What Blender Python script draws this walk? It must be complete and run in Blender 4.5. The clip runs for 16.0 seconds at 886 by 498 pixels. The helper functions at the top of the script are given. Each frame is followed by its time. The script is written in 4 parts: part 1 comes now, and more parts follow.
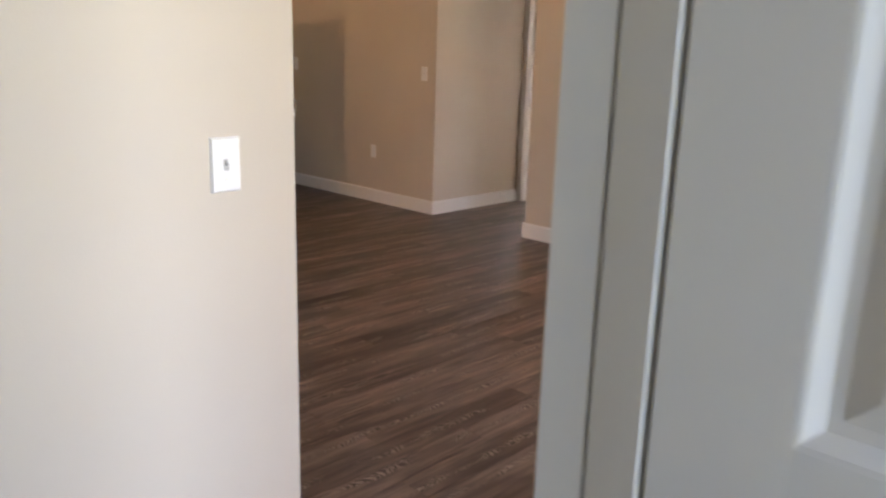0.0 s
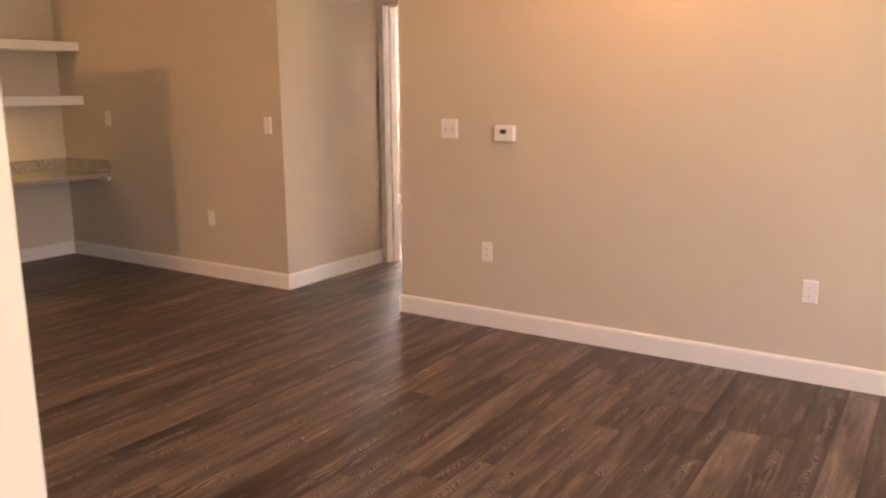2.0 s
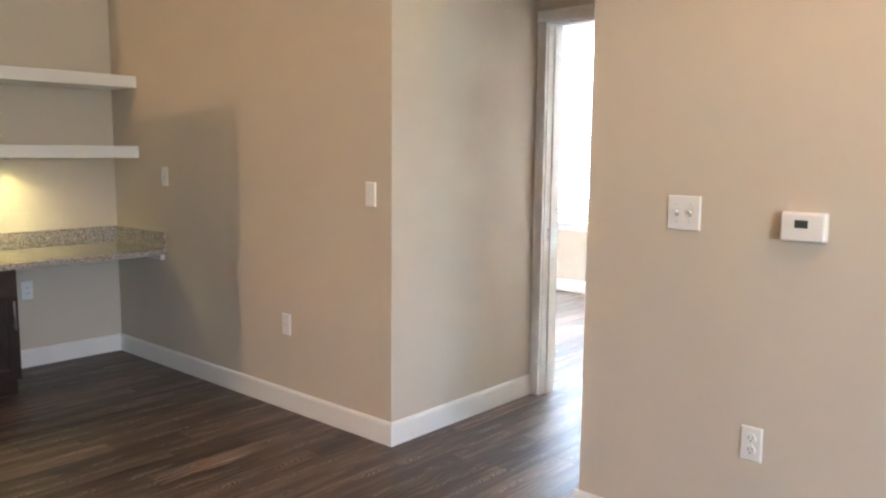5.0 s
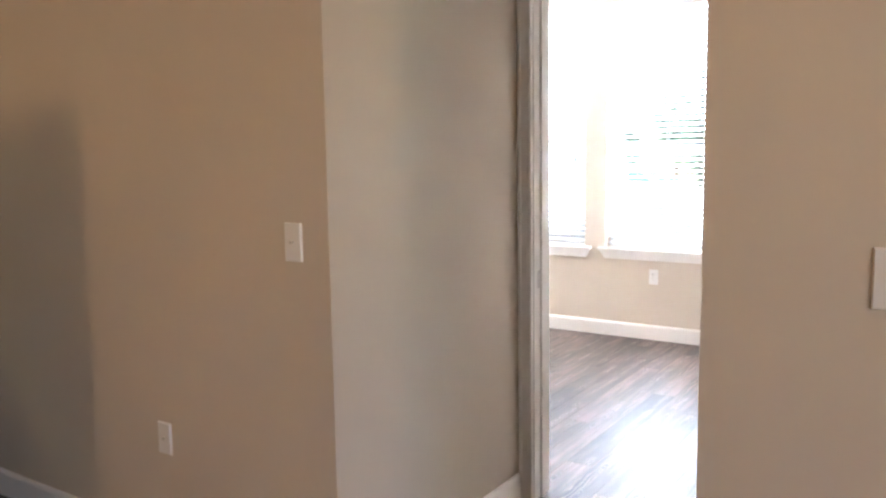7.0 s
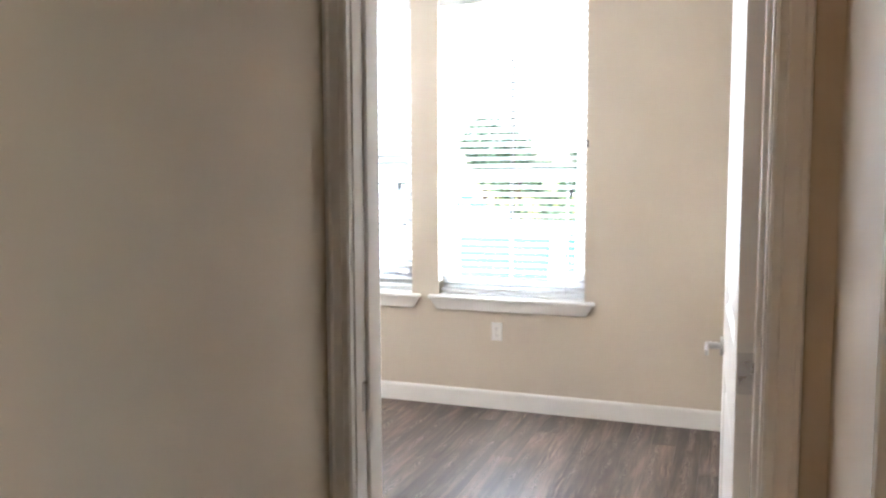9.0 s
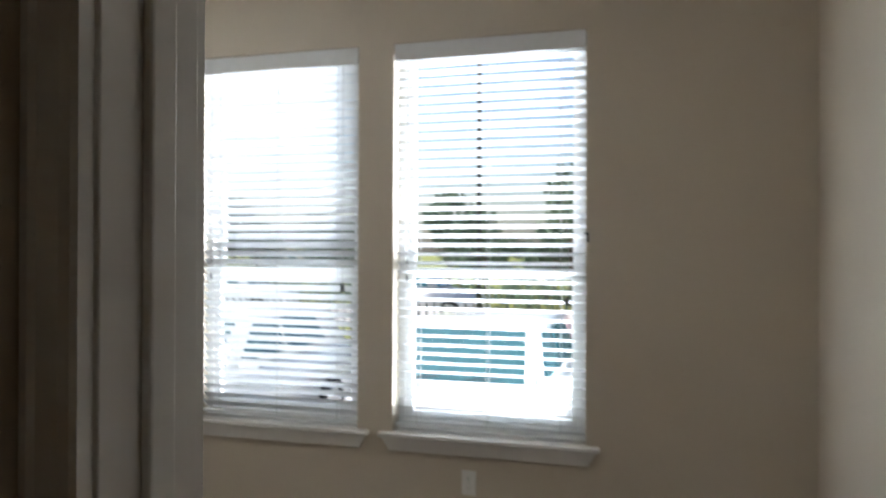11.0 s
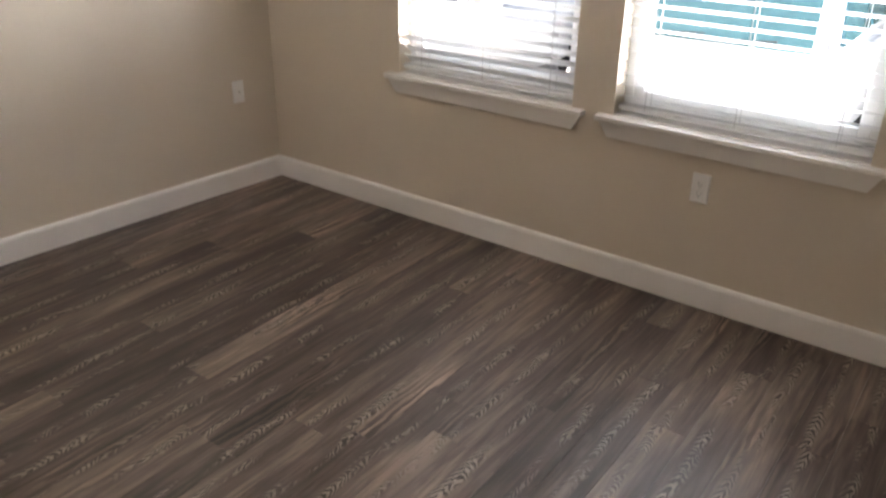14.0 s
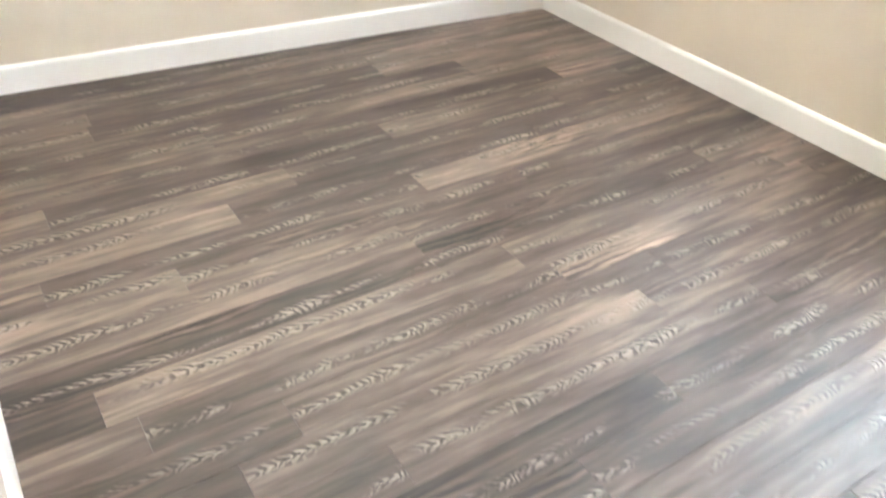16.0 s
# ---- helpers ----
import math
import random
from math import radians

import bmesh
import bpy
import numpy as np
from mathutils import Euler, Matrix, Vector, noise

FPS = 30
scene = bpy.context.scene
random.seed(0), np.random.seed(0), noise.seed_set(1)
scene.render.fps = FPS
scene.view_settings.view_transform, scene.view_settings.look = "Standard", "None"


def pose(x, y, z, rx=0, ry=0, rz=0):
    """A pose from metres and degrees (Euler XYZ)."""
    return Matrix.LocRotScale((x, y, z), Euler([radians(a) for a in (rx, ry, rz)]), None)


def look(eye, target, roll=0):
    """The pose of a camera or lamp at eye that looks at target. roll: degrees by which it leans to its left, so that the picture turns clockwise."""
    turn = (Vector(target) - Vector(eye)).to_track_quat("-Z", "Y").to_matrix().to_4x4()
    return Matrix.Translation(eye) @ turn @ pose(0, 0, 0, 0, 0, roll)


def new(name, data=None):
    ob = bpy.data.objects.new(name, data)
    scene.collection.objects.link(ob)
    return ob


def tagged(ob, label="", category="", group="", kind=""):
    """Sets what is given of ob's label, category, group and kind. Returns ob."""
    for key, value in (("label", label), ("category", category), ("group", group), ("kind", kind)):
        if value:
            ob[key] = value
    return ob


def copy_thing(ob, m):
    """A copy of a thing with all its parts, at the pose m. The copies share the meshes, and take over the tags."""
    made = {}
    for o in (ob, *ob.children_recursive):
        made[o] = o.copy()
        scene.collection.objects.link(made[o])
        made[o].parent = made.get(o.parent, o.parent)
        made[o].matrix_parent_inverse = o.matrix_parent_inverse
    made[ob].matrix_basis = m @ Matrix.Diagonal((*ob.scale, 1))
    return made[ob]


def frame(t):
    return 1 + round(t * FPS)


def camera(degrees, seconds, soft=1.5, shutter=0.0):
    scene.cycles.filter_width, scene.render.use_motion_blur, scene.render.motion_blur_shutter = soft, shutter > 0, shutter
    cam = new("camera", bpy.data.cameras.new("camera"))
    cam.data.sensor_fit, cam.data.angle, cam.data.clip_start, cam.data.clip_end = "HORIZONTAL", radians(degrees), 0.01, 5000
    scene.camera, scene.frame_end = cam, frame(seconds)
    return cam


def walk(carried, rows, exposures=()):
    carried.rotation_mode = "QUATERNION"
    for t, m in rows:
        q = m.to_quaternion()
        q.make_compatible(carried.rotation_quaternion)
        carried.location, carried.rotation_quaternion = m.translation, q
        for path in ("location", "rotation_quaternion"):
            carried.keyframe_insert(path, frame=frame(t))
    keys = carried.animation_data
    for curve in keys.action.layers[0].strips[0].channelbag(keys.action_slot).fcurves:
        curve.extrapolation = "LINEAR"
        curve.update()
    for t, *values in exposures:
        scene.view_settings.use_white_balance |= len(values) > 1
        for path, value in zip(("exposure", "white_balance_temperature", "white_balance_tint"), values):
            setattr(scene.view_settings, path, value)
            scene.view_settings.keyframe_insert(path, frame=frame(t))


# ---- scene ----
cam = camera(58.7, 16.0, soft=2.2, shutter=0.3)
PATH = [
    (0, (4.736, -4.71, 1.368), (3.381, -3.321, 0.882), 1.7),
    (0.5, (4.494, -4.583, 1.367), (3.037, -3.293, 0.906), -0.5),
    (1, (4.277, -4.469, 1.375), (2.923, -3.07, 0.92), -2.5),
    (1.5, (4.105, -4.277, 1.383), (2.95, -2.7, 0.96), -1.3),
    (2, (3.983, -4.075, 1.398), (2.915, -2.429, 1.01), -0.4),
    (2.5, (3.733, -3.801, 1.395), (2.636, -2.17, 1.022), -1.2),
    (3, (3.529, -3.521, 1.391), (2.33, -1.958, 1.048), -0.7),
    (3.5, (3.3, -3.233, 1.397), (2.004, -1.742, 1.085), 0.5),
    (4, (3.044, -2.964, 1.39), (1.699, -1.513, 1.095), 0.6),
    (4.2, (2.952, -2.875, 1.381), (1.605, -1.422, 1.109), 0.7),
    (6.3, (1.847, -1.986, 1.417), (0.633, -0.414, 1.181), -0.0),
    (6.5, (1.748, -1.901, 1.422), (0.552, -0.314, 1.194), -0.1),
    (7, (1.497, -1.665, 1.424), (0.395, -0.012, 1.191), -0.9),
    (7.5, (1.318, -1.419, 1.44), (0.356, 0.319, 1.206), -0.5),
    (8, (1.15, -1.094, 1.451), (0.267, 0.688, 1.24), 0.5),
    (8.5, (0.978, -0.755, 1.428), (0.189, 1.072, 1.23), 0.7),
    (8.7, (0.931, -0.638, 1.427), (0.189, 1.209, 1.236), 0.3),
    (10.8, (0.517, 0.518, 1.564), (0.018, 2.453, 1.489), 0.2),
    (11, (0.51, 0.622, 1.562), (-0.085, 2.531, 1.569), 0.2),
    (11.5, (0.491, 0.825, 1.609), (-0.303, 2.647, 1.837), -0.3),
    (12, (0.43, 1.004, 1.663), (-0.471, 2.766, 1.951), 0.2),
    (12.5, (0.417, 1.164, 1.623), (-0.613, 2.878, 1.682), 1.1),
    (13, (0.387, 1.267, 1.657), (-0.703, 2.919, 1.37), 0.9),
    (13.5, (0.408, 1.346, 1.627), (-0.71, 2.891, 1.024), 0.9),
    (14, (0.403, 1.363, 1.571), (-0.663, 2.809, 0.693), 0.8),
    (14.5, (0.421, 1.346, 1.517), (-0.59, 2.721, 0.475), 2.7),
    (15, (0.468, 1.343, 1.451), (-0.496, 2.614, 0.244), 6.0),
    (15.5, (0.481, 1.345, 1.416), (-0.606, 2.404, 0.113), 4.8),
    (16, (0.403, 1.423, 1.441), (-0.93, 2.327, 0.255), 2.5),
]
EXPOSURE = [
    (0.0, 3.3, 6450, 24), (0.5, 3.32, 6450, 21), (1.0, 3.28, 6600, 21), (1.5, 3.5, 7500, 31), (2.0, 3.65, 7900, 34), (2.7, 4.05, 6500, 20), (3.5, 4.1, 5600, 13), (4.2, 4.1, 5500, 12),
    (6.4, 3.7, 5600, 15), (7.5, 3.3, 6000, 21), (8.7, 2.95, 5900, 17), (10.8, 1.1, 6200, 13), (11.2, 0.25, 6200, 13), (12.0, -0.35, 6200, 12), (12.5, -0.75, 6100, 9),
    (13.0, -0.75, 5700, -2), (13.5, -0.1, 6600, 13), (14.0, 1.25, 6900, 21), (14.5, 2.45, 6100, 13), (15.0, 2.9, 5900, 11), (15.5, 3.3, 6000, 10), (16.0, 3.2, 6200, 11),
]
walk(cam, [(t, look(eye, target, roll)) for t, eye, target, roll in PATH], EXPOSURE)

# ---- light ----
world = bpy.data.worlds.new("sky")
scene.world = world
world.use_nodes = True
wn = world.node_tree
sky = wn.nodes.new("ShaderNodeTexSky")
sky.sky_type, sky.sun_disc = "NISHITA", False
sky.sun_elevation, sky.sun_rotation = radians(50), radians(262)
sky.air_density, sky.dust_density = 1.0, 3.0
wn.links.new(sky.outputs[0], wn.nodes["Background"].inputs[0])
wn.nodes["Background"].inputs[1].default_value = 0.145


def lamp(name, kind, matrix, energy, color, **kw):
    d = bpy.data.lights.new(name, kind)
    d.energy, d.color = energy, color
    for key, value in kw.items():
        if key == "angle": d.angle = value
        if key == "size": d.size = value
        if key == "size_y": d.shape, d.size_y = "RECTANGLE", value
        if key == "radius": d.shadow_soft_size = value
        if key == "spot": d.spot_size, d.spot_blend = value, 0.9
    ob = new(name, d)
    ob.matrix_world = matrix
    return ob


# The sun stands high in the west, just behind the line of the window wall.
S_AZ, S_EL = radians(262), radians(50)
SUN_FROM = Vector((math.sin(S_AZ) * math.cos(S_EL), math.cos(S_AZ) * math.cos(S_EL), math.sin(S_EL)))
lamp("sun", "SUN", look(SUN_FROM * 30, (0, 0, 0)), 3.8, (1.0, 0.95, 0.86), angle=radians(0.5))
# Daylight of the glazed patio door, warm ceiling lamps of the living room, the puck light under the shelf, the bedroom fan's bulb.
lamp("patio_daylight", "AREA", look((6.12, -4.40, 1.2), (3.3, -4.40, 1.2)), 2.95, (0.62, 0.82, 1.0), size=0.6, size_y=2.0)
lamp("living_daylight", "AREA", look((6.14, -2.85, 1.45), (0, -1.3, 1.6)), 6.0, (0.95, 0.97, 0.95), size=1.9, size_y=1.6)
# Two unseen lamps added outside to boost paving bounce and the west wall.
lamp("paving_bounce_fill", "AREA", look((-0.65, 5.9, -0.3), (-1.0, 4.2, 1.55)), 240, (0.82, 0.92, 1.0), size=2.8, size_y=0.8)
lamp("west_wall_fill", "AREA", look((2.6, 6.9, 0.3), (-2.9, 3.0, 1.4)), 640, (0.88, 0.95, 1.0), size=2.4, size_y=2.2)
lamp("ceiling_bulb_kitchen", "POINT", pose(-1.66, -3.75, 2.68), 6.6, (1.0, 0.59, 0.28), radius=0.10)
lamp("ceiling_bulb_living", "POINT", pose(2.75, -0.62, 2.66), 2.2, (1.0, 0.53, 0.32), radius=0.10)
lamp("puck_bulb", "SPOT", look((-2.46, -0.72, 1.318), (-2.52, -0.72, 0.7)), 2.1, (1.0, 0.82, 0.28), radius=0.03, spot=radians(140))
lamp("fan_bulb", "POINT", pose(-0.9, 2.5, 2.495), 0.8, (1.0, 0.66, 0.30), radius=0.05)

# ---- materials ----


def mat(name, color, rough=0.5, metal=0.0, vary=0.06, scale=6.0, bump=0.0, bump_scale=250.0, coat=0.0, spec=0.5):
    m = bpy.data.materials.new(name)
    m.use_nodes = True
    t = m.node_tree
    b = t.nodes["Principled BSDF"]
    b.inputs["Roughness"].default_value, b.inputs["Metallic"].default_value = rough, metal
    b.inputs["Coat Weight"].default_value = coat
    b.inputs["Specular IOR Level"].default_value = spec
    co = t.nodes.new("ShaderNodeTexCoord")
    n1 = t.nodes.new("ShaderNodeTexNoise")
    n1.inputs["Scale"].default_value, n1.inputs["Detail"].default_value = scale, 6
    n2 = t.nodes.new("ShaderNodeTexNoise")
    n2.inputs["Scale"].default_value, n2.inputs["Detail"].default_value = bump_scale, 3
    t.links.new(co.outputs["Object"], n1.inputs["Vector"])
    t.links.new(co.outputs["Object"], n2.inputs["Vector"])
    r = t.nodes.new("ShaderNodeValToRGB")
    r.color_ramp.elements[0].position, r.color_ramp.elements[1].position = 0.3, 0.7
    r.color_ramp.elements[0].color = (*[c * (1 - vary) for c in color], 1)
    r.color_ramp.elements[1].color = (*[min(1, c * (1 + vary)) for c in color], 1)
    t.links.new(n1.outputs["Fac"], r.inputs["Fac"])
    t.links.new(r.outputs["Color"], b.inputs["Base Color"])
    mr = t.nodes.new("ShaderNodeMapRange")
    mr.inputs["To Min"].default_value, mr.inputs["To Max"].default_value = max(0.02, rough * 0.85), min(1, rough * 1.15)
    t.links.new(n1.outputs["Fac"], mr.inputs["Value"])
    t.links.new(mr.outputs["Result"], b.inputs["Roughness"])
    if bump:
        bp = t.nodes.new("ShaderNodeBump")
        bp.inputs["Strength"].default_value, bp.inputs["Distance"].default_value = bump, 0.002
        t.links.new(n2.outputs["Fac"], bp.inputs["Height"])
        t.links.new(bp.outputs["Normal"], b.inputs["Normal"])
    return m


def wood_floor():
    m = bpy.data.materials.new("grey_brown_vinyl_plank")
    m.use_nodes = True
    t, L = m.node_tree, m.node_tree.links
    N = t.nodes.new
    b = t.nodes["Principled BSDF"]
    co, oi, geo = N("ShaderNodeTexCoord"), N("ShaderNodeObjectInfo"), N("ShaderNodeNewGeometry")
    add = N("ShaderNodeMath"); add.operation = "ADD"
    L.new(oi.outputs["Random"], add.inputs[0]); L.new(geo.outputs["Random Per Island"], add.inputs[1])
    fr = N("ShaderNodeMath"); fr.operation = "FRACT"; L.new(add.outputs[0], fr.inputs[0])
    off = N("ShaderNodeCombineXYZ")
    mul = N("ShaderNodeMath"); mul.operation = "MULTIPLY"; mul.inputs[1].default_value = 57.0
    L.new(fr.outputs[0], mul.inputs[0]); L.new(mul.outputs[0], off.inputs[0]); L.new(mul.outputs[0], off.inputs[2]); L.new(mul.outputs[0], off.inputs[1])
    sh = N("ShaderNodeVectorMath"); sh.operation = "ADD"
    L.new(co.outputs["Object"], sh.inputs[0]); L.new(off.outputs[0], sh.inputs[1])

    def noise_at(sx, sy, scale, detail, rough=0.6):
        mp = N("ShaderNodeMapping"); mp.inputs["Scale"].default_value = (sx, sy, 1)
        L.new(sh.outputs[0], mp.inputs[0])
        n = N("ShaderNodeTexNoise"); n.inputs["Scale"].default_value, n.inputs["Detail"].default_value, n.inputs["Roughness"].default_value = scale, detail, rough
        L.new(mp.outputs[0], n.inputs["Vector"])
        return n
    broad = noise_at(11, 1.5, 1.0, 4)
    fine = noise_at(46, 3.0, 1.0, 6)
    # Cathedral figure: rings stretched along the plank.
    mp = N("ShaderNodeMapping"); mp.inputs["Scale"].default_value = (15, 3.2, 1)
    L.new(sh.outputs[0], mp.inputs[0])
    wv = N("ShaderNodeTexWave"); wv.wave_type, wv.bands_direction = "BANDS", "X"
    wv.inputs["Scale"].default_value, wv.inputs["Distortion"].default_value = 0.8, 12.0
    wv.inputs["Detail"].default_value, wv.inputs["Detail Scale"].default_value = 3.0, 1.1
    L.new(mp.outputs[0], wv.inputs["Vector"])
    base = N("ShaderNodeValToRGB"); e = base.color_ramp.elements
    e[0].position, e[0].color = 0.30, (0.031, 0.021, 0.017, 1)
    e[1].position, e[1].color = 0.70, (0.192, 0.142, 0.111, 1)
    mid = base.color_ramp.elements.new(0.5); mid.color = (0.081, 0.058, 0.046, 1)
    mixf = N("ShaderNodeMath"); mixf.operation = "MULTIPLY_ADD"; mixf.inputs[1].default_value = 0.75
    L.new(broad.outputs["Fac"], mixf.inputs[0])
    tone = N("ShaderNodeMapRange"); tone.inputs["To Min"].default_value, tone.inputs["To Max"].default_value = 0.0, 0.25
    L.new(fr.outputs[0], tone.inputs["Value"]); L.new(tone.outputs[0], mixf.inputs[2])
    L.new(mixf.outputs[0], base.inputs["Fac"])
    m1 = N("ShaderNodeMixRGB"); m1.blend_type = "OVERLAY"; m1.inputs[0].default_value = 0.30
    L.new(base.outputs[0], m1.inputs[1]); L.new(fine.outputs["Color"], m1.inputs[2])
    bw = N("ShaderNodeValToRGB"); bw.color_ramp.elements[0].position, bw.color_ramp.elements[1].position = 0.42, 0.60
    L.new(fine.outputs["Fac"], bw.inputs[0])
    L.new(bw.outputs[0], m1.inputs[2])
    # figure shows only in the heart of some planks
    patch = noise_at(7, 1.1, 1.0, 2)
    pr = N("ShaderNodeValToRGB"); pr.color_ramp.elements[0].position, pr.color_ramp.elements[1].position = 0.57, 0.68
    L.new(patch.outputs["Fac"], pr.inputs[0])
    wr = N("ShaderNodeValToRGB"); wr.color_ramp.elements[0].position, wr.color_ramp.elements[1].position = 0.35, 0.7
    wr.color_ramp.elements[0].color, wr.color_ramp.elements[1].color = (0.42, 0.40, 0.39, 1), (1.75, 1.7, 1.65, 1)
    L.new(wv.outputs["Fac"], wr.inputs[0])
    m2 = N("ShaderNodeMixRGB"); m2.blend_type = "MULTIPLY"
    L.new(pr.outputs[0], m2.inputs[0]); L.new(m1.outputs[0], m2.inputs[1]); L.new(wr.outputs[0], m2.inputs[2])
    # Chevron flecks down the heart of the plank.
    sx = N("ShaderNodeSeparateXYZ"); L.new(co.outputs["Object"], sx.inputs[0])

    def calc(op, a, c=0.0, d=0.0):
        q = N("ShaderNodeMath"); q.operation = op
        for k, v in enumerate((a, c, d)):
            if isinstance(v, (int, float)): q.inputs[k].default_value = v
            else: L.new(v, q.inputs[k])
        return q.outputs[0]
    heart = calc("ADD", sx.outputs[0], calc("MULTIPLY_ADD", fr.outputs[0], 0.07, -0.035))
    wob = noise_at(9, 6, 1.0, 4)
    heart = calc("ADD", heart, calc("MULTIPLY_ADD", wob.outputs["Fac"], 0.05, -0.025))
    away = calc("ABSOLUTE", heart)
    vee = calc("ADD", calc("MULTIPLY", sx.outputs[1], 1.0), calc("MULTIPLY", away, 1.6))
    vee = calc("ADD", vee, calc("MULTIPLY", wob.outputs["Fac"], 0.22))
    line = calc("SINE", calc("MULTIPLY", vee, 225.0))
    line = calc("MULTIPLY_ADD", line, 0.5, 0.5)
    band = N("ShaderNodeMapRange"); band.inputs["From Min"].default_value, band.inputs["From Max"].default_value = 0.024, 0.008
    L.new(away, band.inputs["Value"])
    gaps = noise_at(16, 4, 1.0, 4)
    gr = N("ShaderNodeMapRange"); gr.inputs["From Min"].default_value, gr.inputs["From Max"].default_value = 0.45, 0.56
    L.new(gaps.outputs["Fac"], gr.inputs["Value"])
    mask = calc("MULTIPLY", calc("MULTIPLY", band.outputs[0], gr.outputs[0]), 0.88)
    fleck = N("ShaderNodeValToRGB"); fleck.color_ramp.elements[0].position, fleck.color_ramp.elements[1].position = 0.25, 0.75
    fleck.color_ramp.elements[0].color, fleck.color_ramp.elements[1].color = (0.021, 0.014, 0.011, 1), (0.28, 0.23, 0.19, 1)
    L.new(line, fleck.inputs[0])
    m3 = N("ShaderNodeMixRGB"); L.new(mask, m3.inputs[0]); L.new(m2.outputs[0], m3.inputs[1]); L.new(fleck.outputs[0], m3.inputs[2])
    L.new(m3.outputs[0], b.inputs["Base Color"])
    rr = N("ShaderNodeMapRange"); rr.inputs["To Min"].default_value, rr.inputs["To Max"].default_value = 0.34, 0.46
    L.new(fine.outputs["Fac"], rr.inputs["Value"]); L.new(rr.outputs[0], b.inputs["Roughness"])
    b.inputs["Specular IOR Level"].default_value = 0.4
    bp = N("ShaderNodeBump"); bp.inputs["Strength"].default_value, bp.inputs["Distance"].default_value = 0.25, 0.001
    L.new(fine.outputs["Fac"], bp.inputs["Height"]); L.new(bp.outputs[0], b.inputs["Normal"])
    return m


def granite():
    m = mat("speckled_granite", (0.42, 0.37, 0.30), 0.16, vary=0.1, scale=20)
    t, L = m.node_tree, m.node_tree.links
    N = t.nodes.new
    b = t.nodes["Principled BSDF"]
    co = N("ShaderNodeTexCoord")
    v = N("ShaderNodeTexVoronoi"); v.inputs["Scale"].default_value = 210; v.inputs["Randomness"].default_value = 1
    L.new(co.outputs["Object"], v.inputs["Vector"])
    r = N("ShaderNodeValToRGB"); r.color_ramp.interpolation = "CONSTANT"
    e = r.color_ramp.elements
    e[0].position, e[0].color = 0.0, (0.10, 0.09, 0.085, 1)
    e[1].position, e[1].color = 0.14, (0.34, 0.29, 0.23, 1)
    for p, c in ((0.38, (0.42, 0.38, 0.33, 1)), (0.62, (0.52, 0.49, 0.44, 1)), (0.82, (0.24, 0.20, 0.18, 1))):
        x = e.new(p); x.color = c
    sp = N("ShaderNodeSeparateColor"); L.new(v.outputs["Color"], sp.inputs[0]); L.new(sp.outputs[0], r.inputs[0])
    L.new(r.outputs[0], b.inputs["Base Color"])
    return m


def glow(name, color, strength):
    m = bpy.data.materials.new(name)
    m.use_nodes = True
    t = m.node_tree
    b = t.nodes["Principled BSDF"]
    b.inputs["Base Color"].default_value = (0.9, 0.85, 0.75, 1)
    b.inputs["Emission Color"].default_value = (*color, 1)
    b.inputs["Emission Strength"].default_value = strength
    co, n, r = t.nodes.new("ShaderNodeTexCoord"), t.nodes.new("ShaderNodeTexNoise"), t.nodes.new("ShaderNodeMapRange")
    n.inputs["Scale"].default_value = 9
    r.inputs["From Min"].default_value, r.inputs["From Max"].default_value = 0.35, 0.65
    r.inputs["To Min"].default_value, r.inputs["To Max"].default_value = strength * 0.45, strength * 1.4
    t.links.new(co.outputs["Object"], n.inputs["Vector"]); t.links.new(n.outputs["Fac"], r.inputs["Value"])
    t.links.new(r.outputs[0], b.inputs["Emission Strength"])
    return m


def pane_glass():
    m = bpy.data.materials.new("clear_glass")
    m.use_nodes = True
    b = m.node_tree.nodes["Principled BSDF"]
    b.inputs["Base Color"].default_value = (0.95, 0.98, 0.97, 1)
    b.inputs["Roughness"].default_value = 0.0
    b.inputs["Transmission Weight"].default_value = 1.0
    b.inputs["IOR"].default_value = 1.05
    return m


WALL = mat("beige_wall_paint", (0.60, 0.527, 0.425), 0.72, vary=0.025, scale=1.7, bump=0.12, bump_scale=160)
CEIL = mat("white_ceiling_paint", (0.87, 0.86, 0.835), 0.9, vary=0.03, scale=2, bump=0.3, bump_scale=120)
TRIM = mat("white_semigloss_trim", (0.80, 0.78, 0.74), 0.36, vary=0.02, scale=4)
DOORW = mat("white_door_paint", (0.80, 0.77, 0.72), 0.38, vary=0.025, scale=3)
PLASTIC = mat("white_plastic", (0.80, 0.79, 0.76), 0.35, vary=0.01)
DARKP = mat("dark_plastic", (0.03, 0.03, 0.03), 0.4)
SLOT = mat("outlet_slot_black", (0.05, 0.045, 0.04), 0.6)
# Grey paints the shade inside the toggle slots onto a flat face.
RECESS = mat("shaded_plastic_recess", (0.42, 0.41, 0.39), 0.6)
LCD = mat("grey_display", (0.06, 0.07, 0.065), 0.2)
NICKEL = mat("brushed_nickel", (0.62, 0.60, 0.57), 0.28, metal=1.0, vary=0.05, scale=40)
ESPRESSO = mat("espresso_stained_wood", (0.028, 0.017, 0.014), 0.35, vary=0.35, scale=12, bump=0.1, bump_scale=80)
GRANITE = granite()
SLAB = mat("grey_underlay", (0.05, 0.04, 0.035), 0.9)
FLOOR = wood_floor()
VINYL = mat("white_vinyl_frame", (0.78, 0.78, 0.76), 0.4, vary=0.02)
SLAT = mat("white_faux_wood_slat", (0.73, 0.735, 0.73), 0.45, vary=0.03, scale=20, bump=0.05, bump_scale=80)
CORD = mat("white_cord", (0.52, 0.51, 0.49), 0.8)
GLASS = pane_glass()
